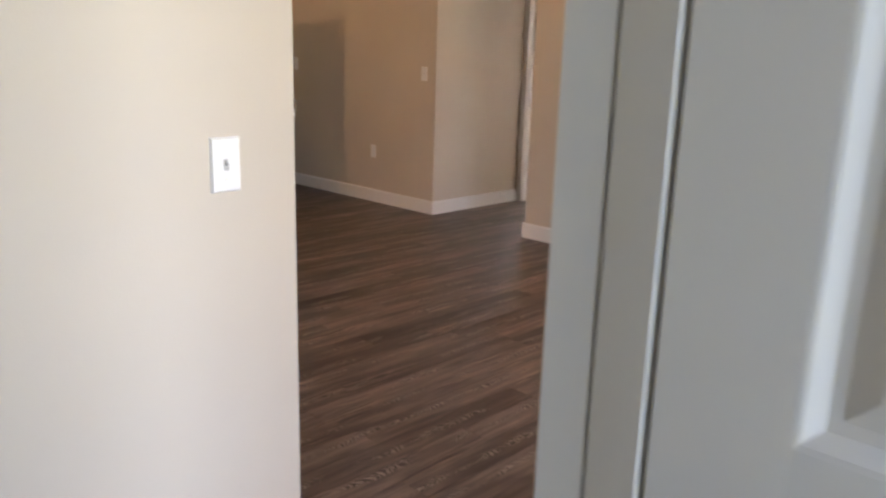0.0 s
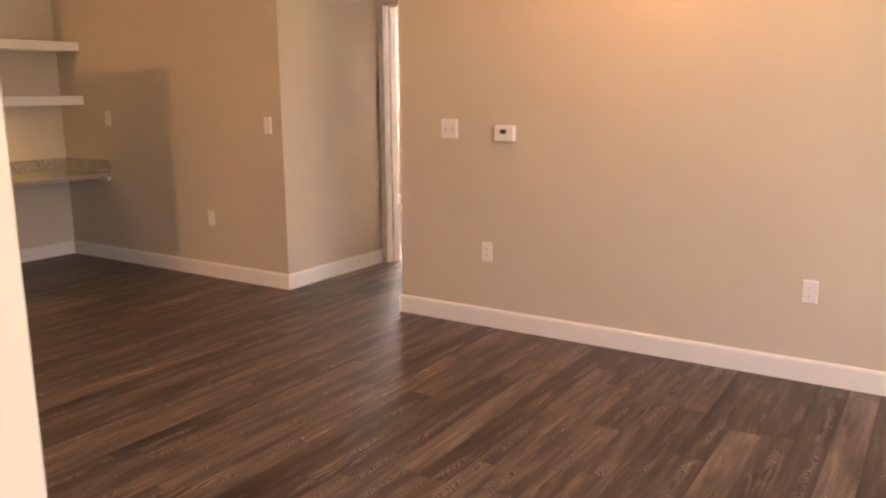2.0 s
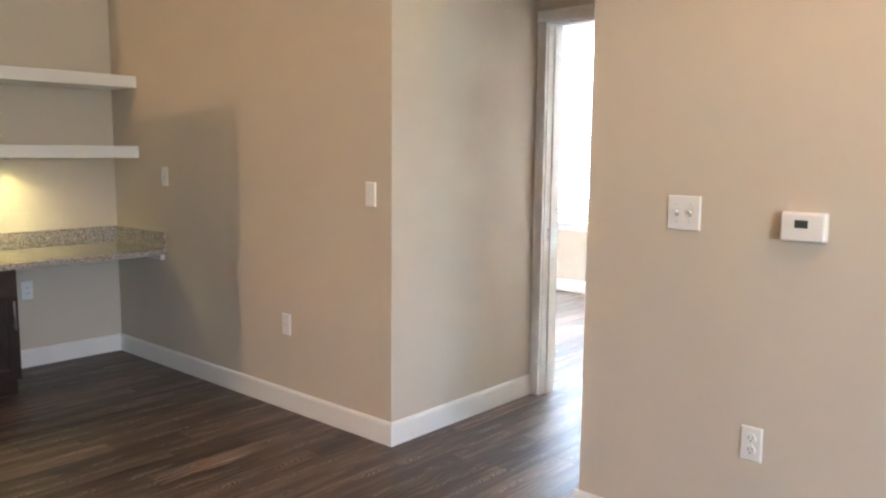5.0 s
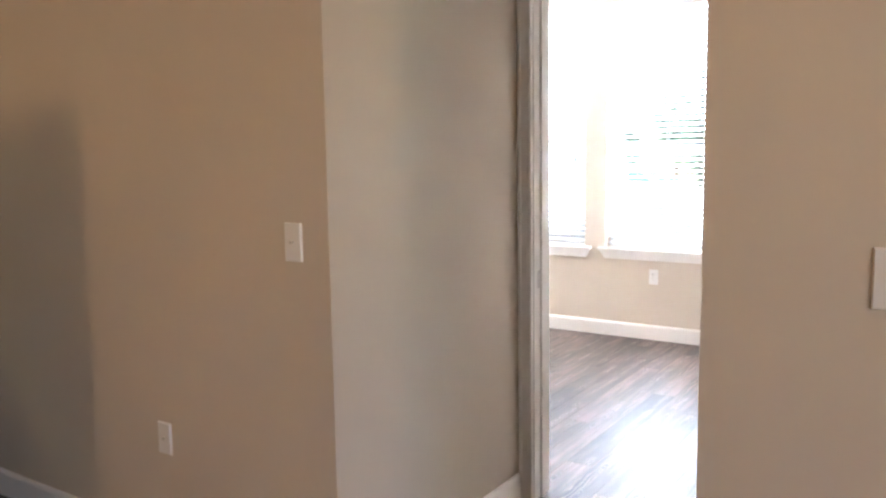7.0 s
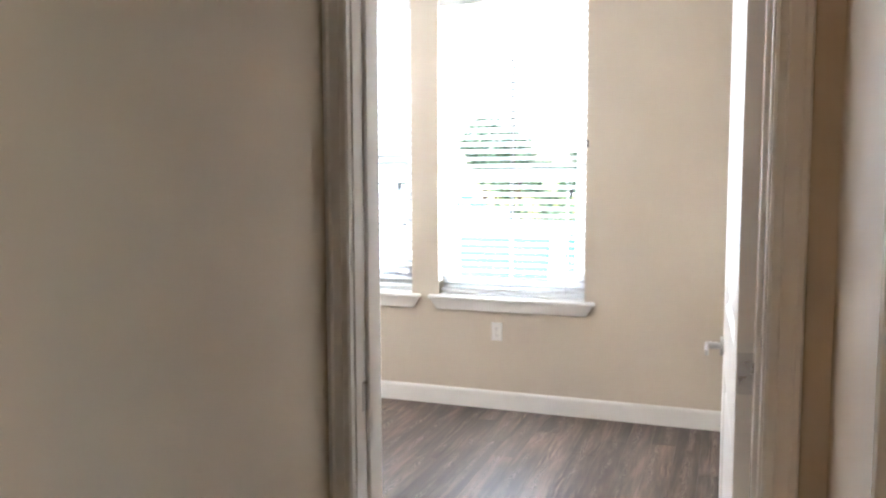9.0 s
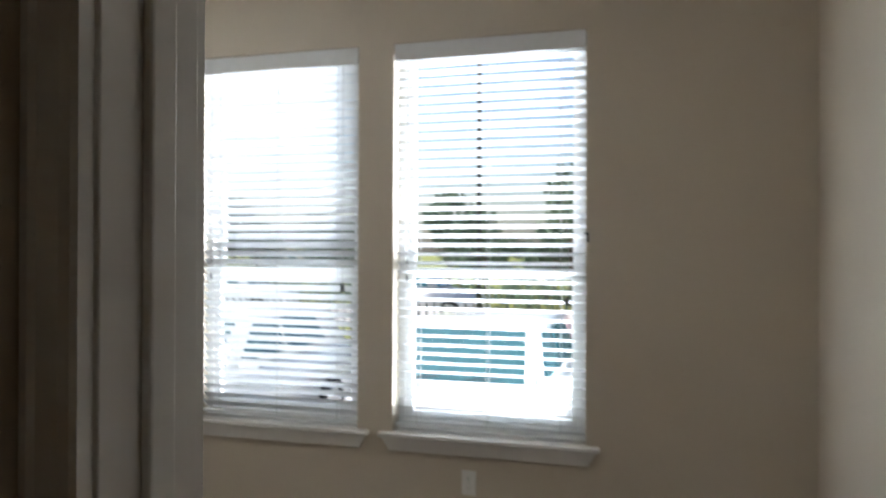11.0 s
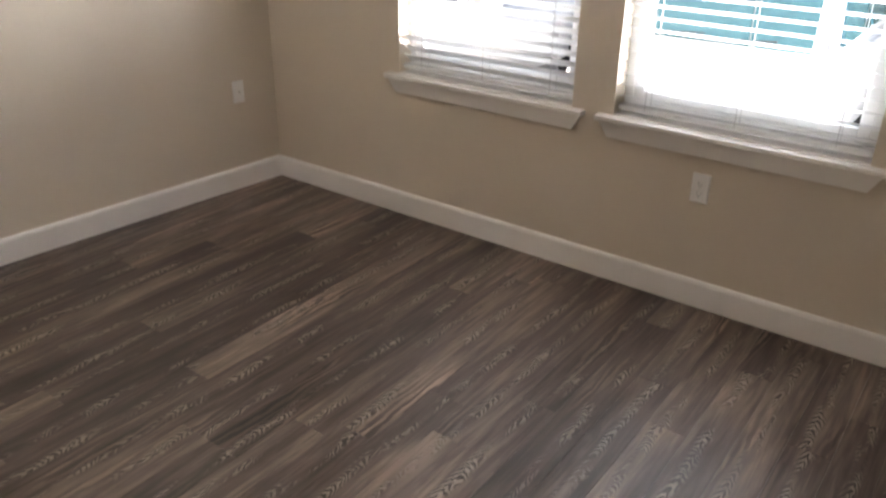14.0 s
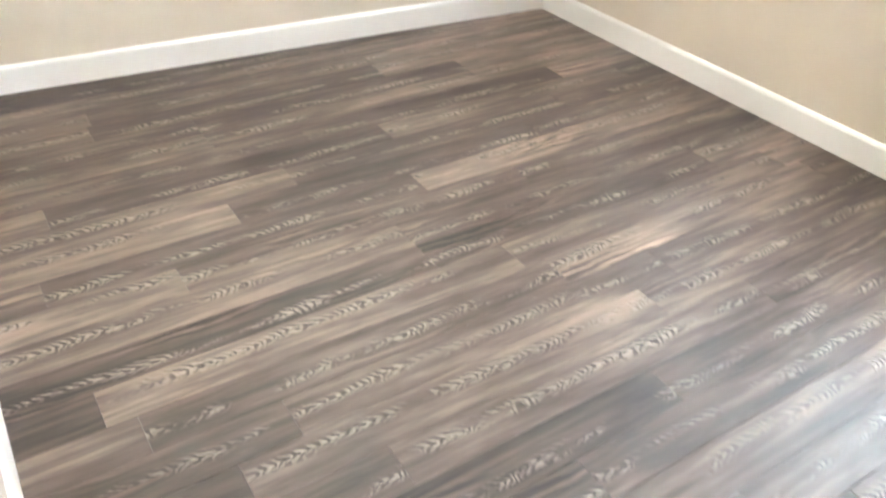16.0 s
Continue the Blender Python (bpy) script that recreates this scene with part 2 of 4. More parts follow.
BRONZE = mat("dark_bronze_metal", (0.035, 0.026, 0.022), 0.35, metal=0.6, vary=0.2)
BLADE = mat("dark_walnut_blade", (0.045, 0.028, 0.02), 0.38, vary=0.3, scale=14, bump=0.08)
DOME = glow("lit_frosted_glass", (1.0, 0.52, 0.13), 1.9)
PUCK = glow("lit_puck_lens", (1.0, 0.82, 0.35), 1.5)
ASPHALT = mat("sunlit_concrete_paving", (0.42, 0.40, 0.37), 0.9, vary=0.15, scale=1.2, bump=0.4, bump_scale=60)
GRASS = mat("dry_green_grass", (0.22, 0.235, 0.06), 0.9, vary=0.4, scale=2.5, bump=0.5, bump_scale=40)
# Leaf green is paled in the colour to stand for distant haze.
LEAF = mat("hazed_green_leaves", (0.10, 0.145, 0.085), 0.7, vary=0.5, scale=1.5)
BARK = mat("grey_brown_bark", (0.12, 0.09, 0.07), 0.9, vary=0.3, scale=8, bump=0.5, bump_scale=30)
CARW = mat("white_car_paint", (0.78, 0.78, 0.77), 0.25, vary=0.01, coat=0.6)
# Teal tint, with the reflected sky brightened into the base colour.
CARGLASS = mat("tinted_car_glass_sky", (0.045, 0.12, 0.14), 0.08, vary=0.1)
TYRE = mat("black_rubber", (0.02, 0.02, 0.02), 0.85, vary=0.2)
RIM = mat("silver_alloy", (0.5, 0.5, 0.5), 0.3, metal=0.9)
IRON = mat("black_fence_metal", (0.03, 0.035, 0.03), 0.5)
STUCCO = mat("pale_stucco_facade", (0.52, 0.48, 0.42), 0.9, vary=0.1, scale=0.6, bump=0.3, bump_scale=40)
ROOFT = mat("grey_roof_shingle", (0.11, 0.10, 0.095), 0.9, vary=0.3, scale=3)
RED = mat("red_car_paint", (0.5, 0.03, 0.03), 0.3, coat=0.5)

# ---- building helpers ----


def box(bm, x0, x1, y0, y1, z0, z1, bevel=0.0, m=None):
    r = bmesh.ops.create_cube(bm, size=1.0)
    vs = r["verts"]
    for v in vs:
        v.co = Vector(((x0 + x1) / 2 + v.co.x * (x1 - x0), (y0 + y1) / 2 + v.co.y * (y1 - y0), (z0 + z1) / 2 + v.co.z * (z1 - z0)))
    if bevel:
        es = list({e for v in vs for e in v.link_edges})
        bv = bmesh.ops.bevel(bm, geom=es, offset=bevel, segments=2, affect="EDGES", profile=0.5)
        vs = list({v for f in bv["faces"] for v in f.verts} | {v for v in vs if v.is_valid})
    if m is not None:
        bmesh.ops.transform(bm, matrix=m, verts=vs)
    return vs


def tube(bm, r1, r2, depth, m, seg=20):
    return bmesh.ops.create_cone(bm, cap_ends=True, segments=seg, radius1=r1, radius2=r2, depth=depth, matrix=m)["verts"]


def lathe(bm, profile, seg=28):
    """Turns (radius, z) pairs round the z axis."""
    rings = []
    for r, z in profile:
        rings.append([bm.verts.new((r * math.cos(2 * math.pi * k / seg), r * math.sin(2 * math.pi * k / seg), z)) for k in range(seg)])
    for a, b in zip(rings, rings[1:]):
        for k in range(seg):
            bm.faces.new((a[k], a[(k + 1) % seg], b[(k + 1) % seg], b[k]))
    if profile[0][0] > 1e-4: bm.faces.new(rings[0][::-1])
    if profile[-1][0] > 1e-4: bm.faces.new(rings[-1])


def mesh_of(name, bm, material, smooth=False):
    me = bpy.data.meshes.new(name)
    bmesh.ops.recalc_face_normals(bm, faces=bm.faces)
    bm.to_mesh(me)
    bm.free()
    me.materials.append(material)
    if smooth:
        me.polygons.foreach_set("use_smooth", [True] * len(me.polygons))
    return me


def part(name, bm, material, parent=None, label="", smooth=False):
    ob = new(name, mesh_of(name, bm, material, smooth))
    if parent is not None: ob.parent = parent
    if label: ob["label"] = label
    return ob


def slab(name, boxes, material, parent=None, label="", bevel=0.0):
    bm = bmesh.new()
    for b in boxes: box(bm, *b, bevel=bevel)
    return part(name, bm, material, parent, label)


def empty(name, m, label, category, group="", kind=""):
    ob = new(name)
    ob.matrix_world = m
    ob.empty_display_size = 0.1
    return tagged(ob, label, category, group, kind)


def wall(name, boxes, label):
    return tagged(slab(name, boxes, WALL), label, "wall", kind="structure")


def cut_y(x0, x1, y0, y1, H, holes):
    """A wall in the x direction with holes (a, b, z0, z1) along x."""
    out, a = [], x0
    for h0, h1, z0, z1 in holes:
        out.append((a, h0, y0, y1, -0.01, H))
        if z0 > 0: out.append((h0, h1, y0, y1, -0.01, z0))
        out.append((h0, h1, y0, y1, z1, H))
        a = h1
    out.append((a, x1, y0, y1, -0.01, H))
    return out


def cut_x(x0, x1, y0, y1, H, holes):
    return [(b[2], b[3], b[0], b[1], b[4], b[5]) for b in cut_y(y0, y1, x0, x1, H, holes)]


# ---- structure ----
H = 2.93
WIN_L, WIN_R, WZ0, WZ1 = (-1.925, -1.026), (-0.845, 0.075), 0.70, 2.562
DH = 2.08
BEIGE = "beige painted wall with light orange-peel texture"
wall("wall_north", cut_y(-3.42, 6.32, 4.162, 4.322, H, [(*WIN_L, WZ0, WZ1), (*WIN_R, WZ0, WZ1)]), "beige painted bedroom wall holding two windows")
SKEW = Matrix.Translation((-2.79, 4.162, 0)) @ pose(0, 0, 0, 0, 0, -4.4) @ Matrix.Translation((2.79, -4.162, 0))
wall("wall_bedroom_west", [(-2.91, -2.79, 1.20, 4.162, -0.01, H)], BEIGE).matrix_world = SKEW
wall("wall_bedroom_east", [(1.02, 1.14, 1.26, 4.162, -0.01, H)], BEIGE)
wall("wall_bedroom_south", cut_y(-3.2, 1.17, 1.13, 1.26, H, [(0.05, 0.95, 0, DH + 0.02)]), "beige painted wall with the bedroom doorway")
wall("wall_hall_west", [(-0.12, 0, 0.12, 1.13, -0.01, H)], BEIGE)
wall("wall_hall_east", cut_x(1.05, 1.17, 0.08, 1.13, H, [(0.09, 0.55, 0, 2.05)]), "beige painted hall wall with a narrow closet doorway")
wall("wall_desk", [(-3.3, 0, 0, 0.12, -0.01, H)], BEIGE)
wall("wall_thermostat", [(1.05, 6.2, -0.04, 0.08, -0.01, H)], BEIGE)
wall("wall_niche_back", [(-2.76, -2.64, -1.62, 0, -0.01, H)], "beige painted back wall of the desk niche")
wall("wall_niche_side", [(-2.64, -2.17, -1.62, -1.50, -0.01, H)], BEIGE)
wall("wall_living_west", cut_x(-2.29, -2.17, -7.0, -1.62, H, [(-2.52, -1.66, 0, 2.05)]), "beige painted wall with an open doorway")
wall("wall_switch", [(3.157, 3.277, -7.0, -3.695, -0.01, H)], "pale painted wall end with a light switch")
wall("wall_entry", cut_y(4.25, 6.2, -4.045, -3.925, H, [(4.372, 5.232, 0, 2.07)]), "beige painted wall beside the entry door")
wall("wall_east", cut_x(6.2, 6.32, -7.0, 4.162, H, [(-4.75, -4.08, 0.05, 2.25), (-3.85, -1.85, 0.6, 2.3)]), "beige painted outer wall with patio door and window openings")
wall("wall_south", cut_y(-3.42, 6.32, -7.12, -7.0, H, []), "plain beige painted outer wall")
wall("wall_west", [(-3.42, -3.3, -7.0, 4.162, -0.01, H)], BEIGE)
tagged(slab("ceiling", [(-3.42, 6.32, -7.12, 4.322, H, H + 0.12)], CEIL), "white textured painted ceiling", "ceiling", kind="structure")
floor = tagged(slab("floor", [(-3.42, 6.32, -7.12, 4.322, -0.16, -0.012)], SLAB), "grey-brown wood-look vinyl plank floor", "floor", kind="structure")


def baseboard(x0, y0, x1, y1, nx, ny):
    """A board along the foot of a wall, standing out along (nx, ny), with an eased top."""
    bm = bmesh.new()
    L = math.hypot(x1 - x0, y1 - y0)
    prof = [(0, -0.006), (0.014, -0.006), (0.014, 0.098), (0.011, 0.108), (0.006, 0.114), (0, 0.114)]
    d = Vector((x1 - x0, y1 - y0, 0)) / L
    ends = []
    for s in (0, L):
        ends.append([bm.verts.new((x0 + d.x * s + nx * u, y0 + d.y * s + ny * u, z)) for u, z in prof])
    k = len(prof)
    for i in range(k):
        bm.faces.new((ends[0][i], ends[0][(i + 1) % k], ends[1][(i + 1) % k], ends[1][i]))
    bm.faces.new(ends[0]); bm.faces.new(ends[1][::-1])
    return tagged(part("baseboard", bm, TRIM), "white painted baseboard along the wall", "baseboard", kind="structure")


baseboard(-2.64, 0, 0.014, 0, 0, -1)
baseboard(0, 0, 0, 1.115, 1, 0)
baseboard(1.036, -0.04, 6.2, -0.04, 0, -1)
baseboard(1.05, -0.04, 1.05, 0.03, -1, 0)
baseboard(1.05, 0.61, 1.05, 1.115, -1, 0)
baseboard(-2.64, -1.50, -2.64, -0.014, 1, 0)
baseboard(-2.79, 4.162, 1.02, 4.162, 0, -1)
baseboard(-2.79, 1.20, -2.79, 4.148, 1, 0).matrix_world = SKEW
baseboard(1.02, 1.26, 1.02, 4.148, -1, 0)
baseboard(-2.99, 1.26, -0.005, 1.26, 0, 1)
baseboard(3.277, -7.0, 3.277, -3.695, 1, 0)
baseboard(3.157, -3.695, 3.291, -3.695, 0, 1)
baseboard(-2.17, -7.0, -2.17, -2.60, 1, 0)
baseboard(5.30, -4.045, 6.2, -4.045, 0, -1)


def casing_piece(w, length, splay=False):
    """A moulded casing board: length along z, width along x, face towards -y."""
    bm = bmesh.new()
    prof = [(0, 0), (0, -0.017), (0.006, -0.019), (w * 0.30, -0.016), (w * 0.36, -0.011), (w * 0.72, -0.010), (w * 0.80, -0.014), (w * 0.93, -0.013), (w, -0.007), (w, 0)]
    if splay: prof = [(0, 0), (0, -0.017), (0.004, -0.020), (w * 0.5, -0.016), (w - 0.004, -0.011), (w, -0.007), (w, 0)]
    a = [bm.verts.new((u, v, 0)) for u, v in prof]
    b = [bm.verts.new((u, v, length)) for u, v in prof]
    k = len(prof)
    for i in range(k): bm.faces.new((a[i], a[(i + 1) % k], b[(i + 1) % k], b[i]))
    bm.faces.new(a); bm.faces.new(b[::-1])
    return bm


def door_frame(name, m, width, height, depth, label, cw=0.065, back=True, splay=False):
    """Frame in a wall whose face lies at y=0 and back at y=depth; the clear opening is 0..width."""
    f = empty(name, m, label, "door frame", kind="structure")
    slab("jamb", [(-0.02, 0, 0, depth, -0.005, height + 0.02)], TRIM, f, bevel=0.002)
    slab("jamb", [(width, width + 0.02, 0, depth, -0.005, height + 0.02)], TRIM, f, bevel=0.002)
    slab("head_jamb", [(0, width, 0, depth, height, height + 0.02)], TRIM, f, bevel=0.002)
    for x0, x1 in ((0, 0.011), (width - 0.011, width)):
        slab("door_stop", [(x0, x1, depth * 0.38, depth * 0.38 + 0.034, -0.004, height)], TRIM, f, bevel=0.003)
    slab("head_stop", [(0.011, width - 0.011, depth * 0.38, depth * 0.38 + 0.034, height - 0.011, height)], TRIM, f, bevel=0.003)
    for side in ((0, 1) if back else (0,)):
        for k in (0, 1, 2):
            c = part("head_casing" if k == 2 else "casing", casing_piece(cw, width + 2 * cw + 0.01 if k == 2 else height + 0.005, splay), TRIM, f)
            if k == 0: mm = Matrix.Translation((-0.005, 0, -0.003)) @ Matrix.Diagonal((-1, 1, 1, 1))
            if k == 1: mm = Matrix.Translation((width + 0.005, 0, -0.003))
            if k == 2: mm = Matrix.Translation((-cw - 0.005, 0, height + 0.004)) @ Matrix(((0, 0, 1, 0), (0, 1, 0, 0), (1, 0, 0, 0), (0, 0, 0, 1)))
            if side: mm = Matrix.Translation((0, depth, 0)) @ Matrix.Diagonal((1, -1, 1, 1)) @ mm
            c.data.transform(mm)
    return f


def hinge(parent, x, y, z):
    bm = bmesh.new()
    box(bm, x - 0.001, x + 0.001, y, y + 0.032, z - 0.045, z + 0.045)
    tube(bm, 0.006, 0.006, 0.092, Matrix.Translation((x, y - 0.004, z)), 10)
    part("hinge", bm, NICKEL, parent, "satin nickel hinge")


def panel_door(name, m, width, label, height=2.04, levers=True, hinges=True, st=0.115):
    """Two-panel door leaf: hinged at x=0, thickness along y round 0, standing 8 mm over the floor."""
    d = empty(name, m, label, "door")
    T, z0, z1 = 0.0175, 0.008, height
    for a, b in ((0, st), (width - st, width)):
        slab("stile", [(a, b, -T, T, z0, z1)], DOORW, d, bevel=0.002)
    rails = ((z0, 0.24), (0.86, 1.05), (z1 - 0.12, z1))
    for a, b in rails:
        slab("rail", [(st, width - st, -T, T, a, b)], DOORW, d)
    for (a, b) in ((rails[0][1], rails[1][0]), (rails[1][1], rails[2][0])):
        bm = bmesh.new()
        x0, x1 = st, width - st
        for s in (-1, 1):
            loops = []
            for inset, depth in ((0, T), (0.006, T - 0.001), (0.022, T - 0.009), (0.034, T - 0.010), (0.062, T - 0.003), (0.07, T - 0.003)):
                loops.append([bm.verts.new(p) for p in ((x0 + inset, s * depth, a + inset), (x1 - inset, s * depth, a + inset), (x1 - inset, s * depth, b - inset), (x0 + inset, s * depth, b - inset))])
            for p, q in zip(loops, loops[1:]):
                for i in range(4): bm.faces.new((p[i], p[(i + 1) % 4], q[(i + 1) % 4], q[i]))
            bm.faces.new(loops[-1])
        part("raised_panel", bm, DOORW, d)
    if levers:
        lx, lz = width - 0.065, 0.925
        for s in (-1, 1):
            bm = bmesh.new()
            tube(bm, 0.031, 0.028, 0.010, Matrix.Translation((lx, s * (T + 0.005), lz)) @ pose(0, 0, 0, 90), 24)
            tube(bm, 0.011, 0.011, 0.045, Matrix.Translation((lx, s * (T + 0.028), lz)) @ pose(0, 0, 0, 90), 14)
            h = part("lever_handle", bm, NICKEL, d, "brushed nickel lever handle", True)
            bm = bmesh.new()
            box(bm, lx - 0.115, lx + 0.010, s * (T + 0.050) - 0.006, s * (T + 0.050) + 0.006, lz - 0.009, lz + 0.009, bevel=0.004)
            part("lever", bm, NICKEL, h)
        slab("latch_plate", [(width - 0.0005, width + 0.0015, -0.0125, 0.0125, lz - 0.028, lz + 0.028)], NICKEL, d, "nickel latch plate")
        slab("latch_bolt", [(width, width + 0.010, -0.007, 0.007, lz - 0.009, lz + 0.009)], NICKEL, d, bevel=0.002)
    for hz in (0.22, 1.02, 1.85) if hinges else (): hinge(d, 0.0, -T, hz)
    return d


# Bedroom doorway at the end of the hall, its door open against the east wall.
door_frame("door_frame_bedroom", pose(0.07, 1.13, 0), 0.86, DH, 0.13, "white moulded casing and jamb of the bedroom doorway")
slab("strike_plate", [(0.0695, 0.0715, 1.16, 1.19, 0.89, 0.96)], NICKEL)
tagged(bpy.data.objects["strike_plate"], "small nickel strike plate in the white jamb", "strike plate")
panel_door("bedroom_door", pose(0.903, 1.287, 0, 0, 0, 92), 0.81, "white two-panel door standing open with nickel lever")
# Linen closet in the hall.
door_frame("door_frame_closet", pose(1.05, 0.545, 0, 0, 0, -90), 0.45, 2.03, 0.12, "white moulded casing of the narrow closet door", cw=0.055, back=False)
panel_door("closet_door", pose(1.075, 0.541, 0, 0, 0, -90), 0.443, "closed narrow white panel closet door", 2.02, levers=False)
# Doorway beside the desk niche, its door standing open into the room.
door_frame("door_frame_niche", pose(-2.17, -2.50, 0, 0, 0, 90), 0.82, 2.03, 0.12, "white moulded casing of the doorway by the desk", back=False)
panel_door("open_door", pose(-2.15, -1.665, 0, 0, 0, 14.4), 0.80, "white two-panel door standing open with nickel lever")
# Closed door in the entry wall.
door_frame("door_frame_entry", pose(4.392, -4.045, 0), 0.82, 2.05, 0.12, "white two-step casing of the entry closet door", cw=0.07, back=False, splay=True)
slab("back_band", [(4.252, 4.314, -4.054, -4.045, -0.004, 2.13)], TRIM, None, bevel=0.002)
tagged(bpy.data.objects["back_band"], "white flat back band at the wall end", "trim", kind="structure")
panel_door("entry_closet_door", pose(4.3935, -4.0475, 0), 0.815, "closed white two-panel door with raised mouldings", 2.04, hinges=False, st=0.132)

# ---- windows and blinds ----


def window(name, x0, x1):
    w = empty(name, pose((x0 + x1) / 2, 4.162, WZ0), "white vinyl single-hung window with two sashes", "window", kind="structure")
    h, wd = WZ1 - WZ0, x1 - x0
    a, b = -wd / 2, wd / 2
    slab("window_frame", [(a, a + 0.035, 0.085, 0.155, 0, h)], VINYL, w, bevel=0.003)
    slab("window_frame", [(b - 0.035, b, 0.085, 0.155, 0, h)], VINYL, w, bevel=0.003)
    slab("window_frame", [(a + 0.035, b - 0.035, 0.085, 0.155, h - 0.04, h)], VINYL, w, bevel=0.003)
    slab("window_frame", [(a + 0.035, b - 0.035, 0.085, 0.155, 0, 0.045)], VINYL, w, bevel=0.003)
    mid = 0.76
    for z0, z1, y0, y1 in ((0.045, mid + 0.025, 0.09, 0.118), (mid - 0.025, h - 0.04, 0.122, 0.15)):
        bm = bmesh.new()
        for q in ((a + 0.035, a + 0.075, z0, z1), (b - 0.075, b - 0.035, z0, z1), (a + 0.075, b - 0.075, z0, z0 + 0.045), (a + 0.075, b - 0.075, z1 - 0.045, z1)):
            box(bm, q[0], q[1], y0, y1, q[2], q[3], bevel=0.003)
        s = part("sash", bm, VINYL, w)
        g = slab("pane", [(a + 0.075, b - 0.075, (y0 + y1) / 2 - 0.002, (y0 + y1) / 2 + 0.002, z0 + 0.045, z1 - 0.045)], GLASS, s)
        g.visible_shadow = False
    # White lining of the recess, stool and apron.
    slab("window_sill", [(a - 0.062, b + 0.062, -0.045, 0.001, -0.022, 0.0)], TRIM, w, "white painted sill with clipped ends", bevel=0.004)
    slab("window_sill", [(a + 0.001, b - 0.001, 0.001, 0.085, -0.002, 0.004)], TRIM, w)
    bm = bmesh.new()
    v = box(bm, a - 0.05, b + 0.05, -0.028, -0.001, -0.088, -0.022)
    for p in v:
        if p.co.z < -0.05: p.co.x *= (wd / 2 + 0.012) / (wd / 2 + 0.05); p.co.y = min(-0.001, p.co.y + 0.012)
    part("apron", bm, TRIM, w)
    return w


window("window_1", *WIN_L)
window("window_2", *WIN_R)


def slat_mesh():
    bm = bmesh.new()
    k, wd = 6, 0.050
    rows = []
    for i in range(k + 1):
        u = i / k - 0.5
        z = 0.0028 * (1 - (2 * u) ** 2)
        rows.append([bm.verts.new((s, u * wd, z + dz)) for s in (-0.5, 0.5) for dz in (0, 0.0026)])
    for a, b in zip(rows, rows[1:]):
        bm.faces.new((a[0], a[2], b[2], b[0])); bm.faces.new((a[1], b[1], b[3], a[3]))
        bm.faces.new((a[0], b[0], b[1], a[1])); bm.faces.new((a[2], a[3], b[3], b[2]))
    for r in (rows[0], rows[-1]): bm.faces.new((r[0], r[1], r[3], r[2]))
    return mesh_of("slat", bm, SLAT)


SLAT_ME = slat_mesh()


def blind(x0, x1, tilt, label, tassel):
    wd = x1 - x0 - 0.016
    h = WZ1 - WZ0
    b = empty("window_blind", pose((x0 + x1) / 2, 4.162, WZ0), label, "blind", "bedroom window blinds")
    slab("valance", [(-wd / 2 - 0.004, wd / 2 + 0.004, 0.002, 0.014, h - 0.085, h - 0.003)], SLAT, b, bevel=0.003)
    slab("headrail", [(-wd / 2, wd / 2, 0.017, 0.070, h - 0.052, h - 0.004)], SLAT, b, bevel=0.002)
    slab("bottom_rail", [(-wd / 2, wd / 2, 0.018, 0.070, 0.022, 0.042)], SLAT, b, bevel=0.004)
    n = 40
    for i in range(n):
        z = 0.068 + i * (h - 0.068 - 0.10) / (n - 1)
        s = new("slat", SLAT_ME)
        s.parent = b
        s.matrix_basis = Matrix.Translation((random.uniform(-0.001, 0.001), 0.044, z)) @ pose(0, 0, 0, tilt + random.uniform(-1.2, 1.2), random.uniform(-0.12, 0.12), 0) @ Matrix.Diagonal((wd, 1, 1, 1))
    for x in (-wd / 2 + 0.11, 0.0, wd / 2 - 0.11):
        bm = bmesh.new()
        for y in (0.016, 0.072):
            tube(bm, 0.0017, 0.0017, h - 0.09, Matrix.Translation((x, y, h / 2 - 0.01)), 6)
        part("ladder_cord", bm, CORD, b)
    bm = bmesh.new()
    zt = tassel
    for dx in (0, 0.010):
        tube(bm, 0.0011, 0.0011, h - 0.07 - zt, Matrix.Translation((wd / 2 - 0.085 + dx, 0.010, (h - 0.07 + zt) / 2)), 6)
    c = part("pull_cord", bm, CORD, b)
    for dx, dz in ((0, 0), (0.012, 0.006)):
        bm = bmesh.new()
        tube(bm, 0.0065, 0.0035, 0.042, Matrix.Translation((wd / 2 - 0.086 + dx, 0.010, zt - 0.018 + dz)), 10)
        part("tassel", bm, DARKP, c, "dark cord tassel")
    for dz in (0, -0.085):
        bm = bmesh.new()
        tube(bm, 0.005, 0.003, 0.03, Matrix.Translation((-wd / 2 + 0.06, 0.010, 0.82 + dz)), 10)
        part("tilt_cord_tassel", bm, DARKP, c)
    bm = bmesh.new()
    for dx in (0, 0.006): tube(bm, 0.001, 0.001, h - 0.07 - 0.78, Matrix.Translation((-wd / 2 + 0.058 + dx, 0.010, (h - 0.07 + 0.78) / 2)), 6)
    part("tilt_cord", bm, CORD, b)
    return b


blind(*WIN_L, -39, "white faux-wood blind lowered with tilted slats", 0.70)
blind(*WIN_R, -17, "white faux-wood blind lowered with slats open", 0.66)
bm = bmesh.new()
box(bm, -0.004, 0.004, -0.006, 0, -0.022, 0.022, bevel=0.001)
box(bm, -0.004, 0.004, -0.020, -0.006, -0.022, -0.016)
box(bm, -0.014, 0.004, -0.024, -0.018, 0.012, 0.018)
ob = part("cord_cleat", bm, DARKP)
ob.matrix_world = pose(0.083, 4.162, 1.63)
tagged(ob, "small black cord cleat screwed beside the window", "cord cleat")

# ---- wall plates ----


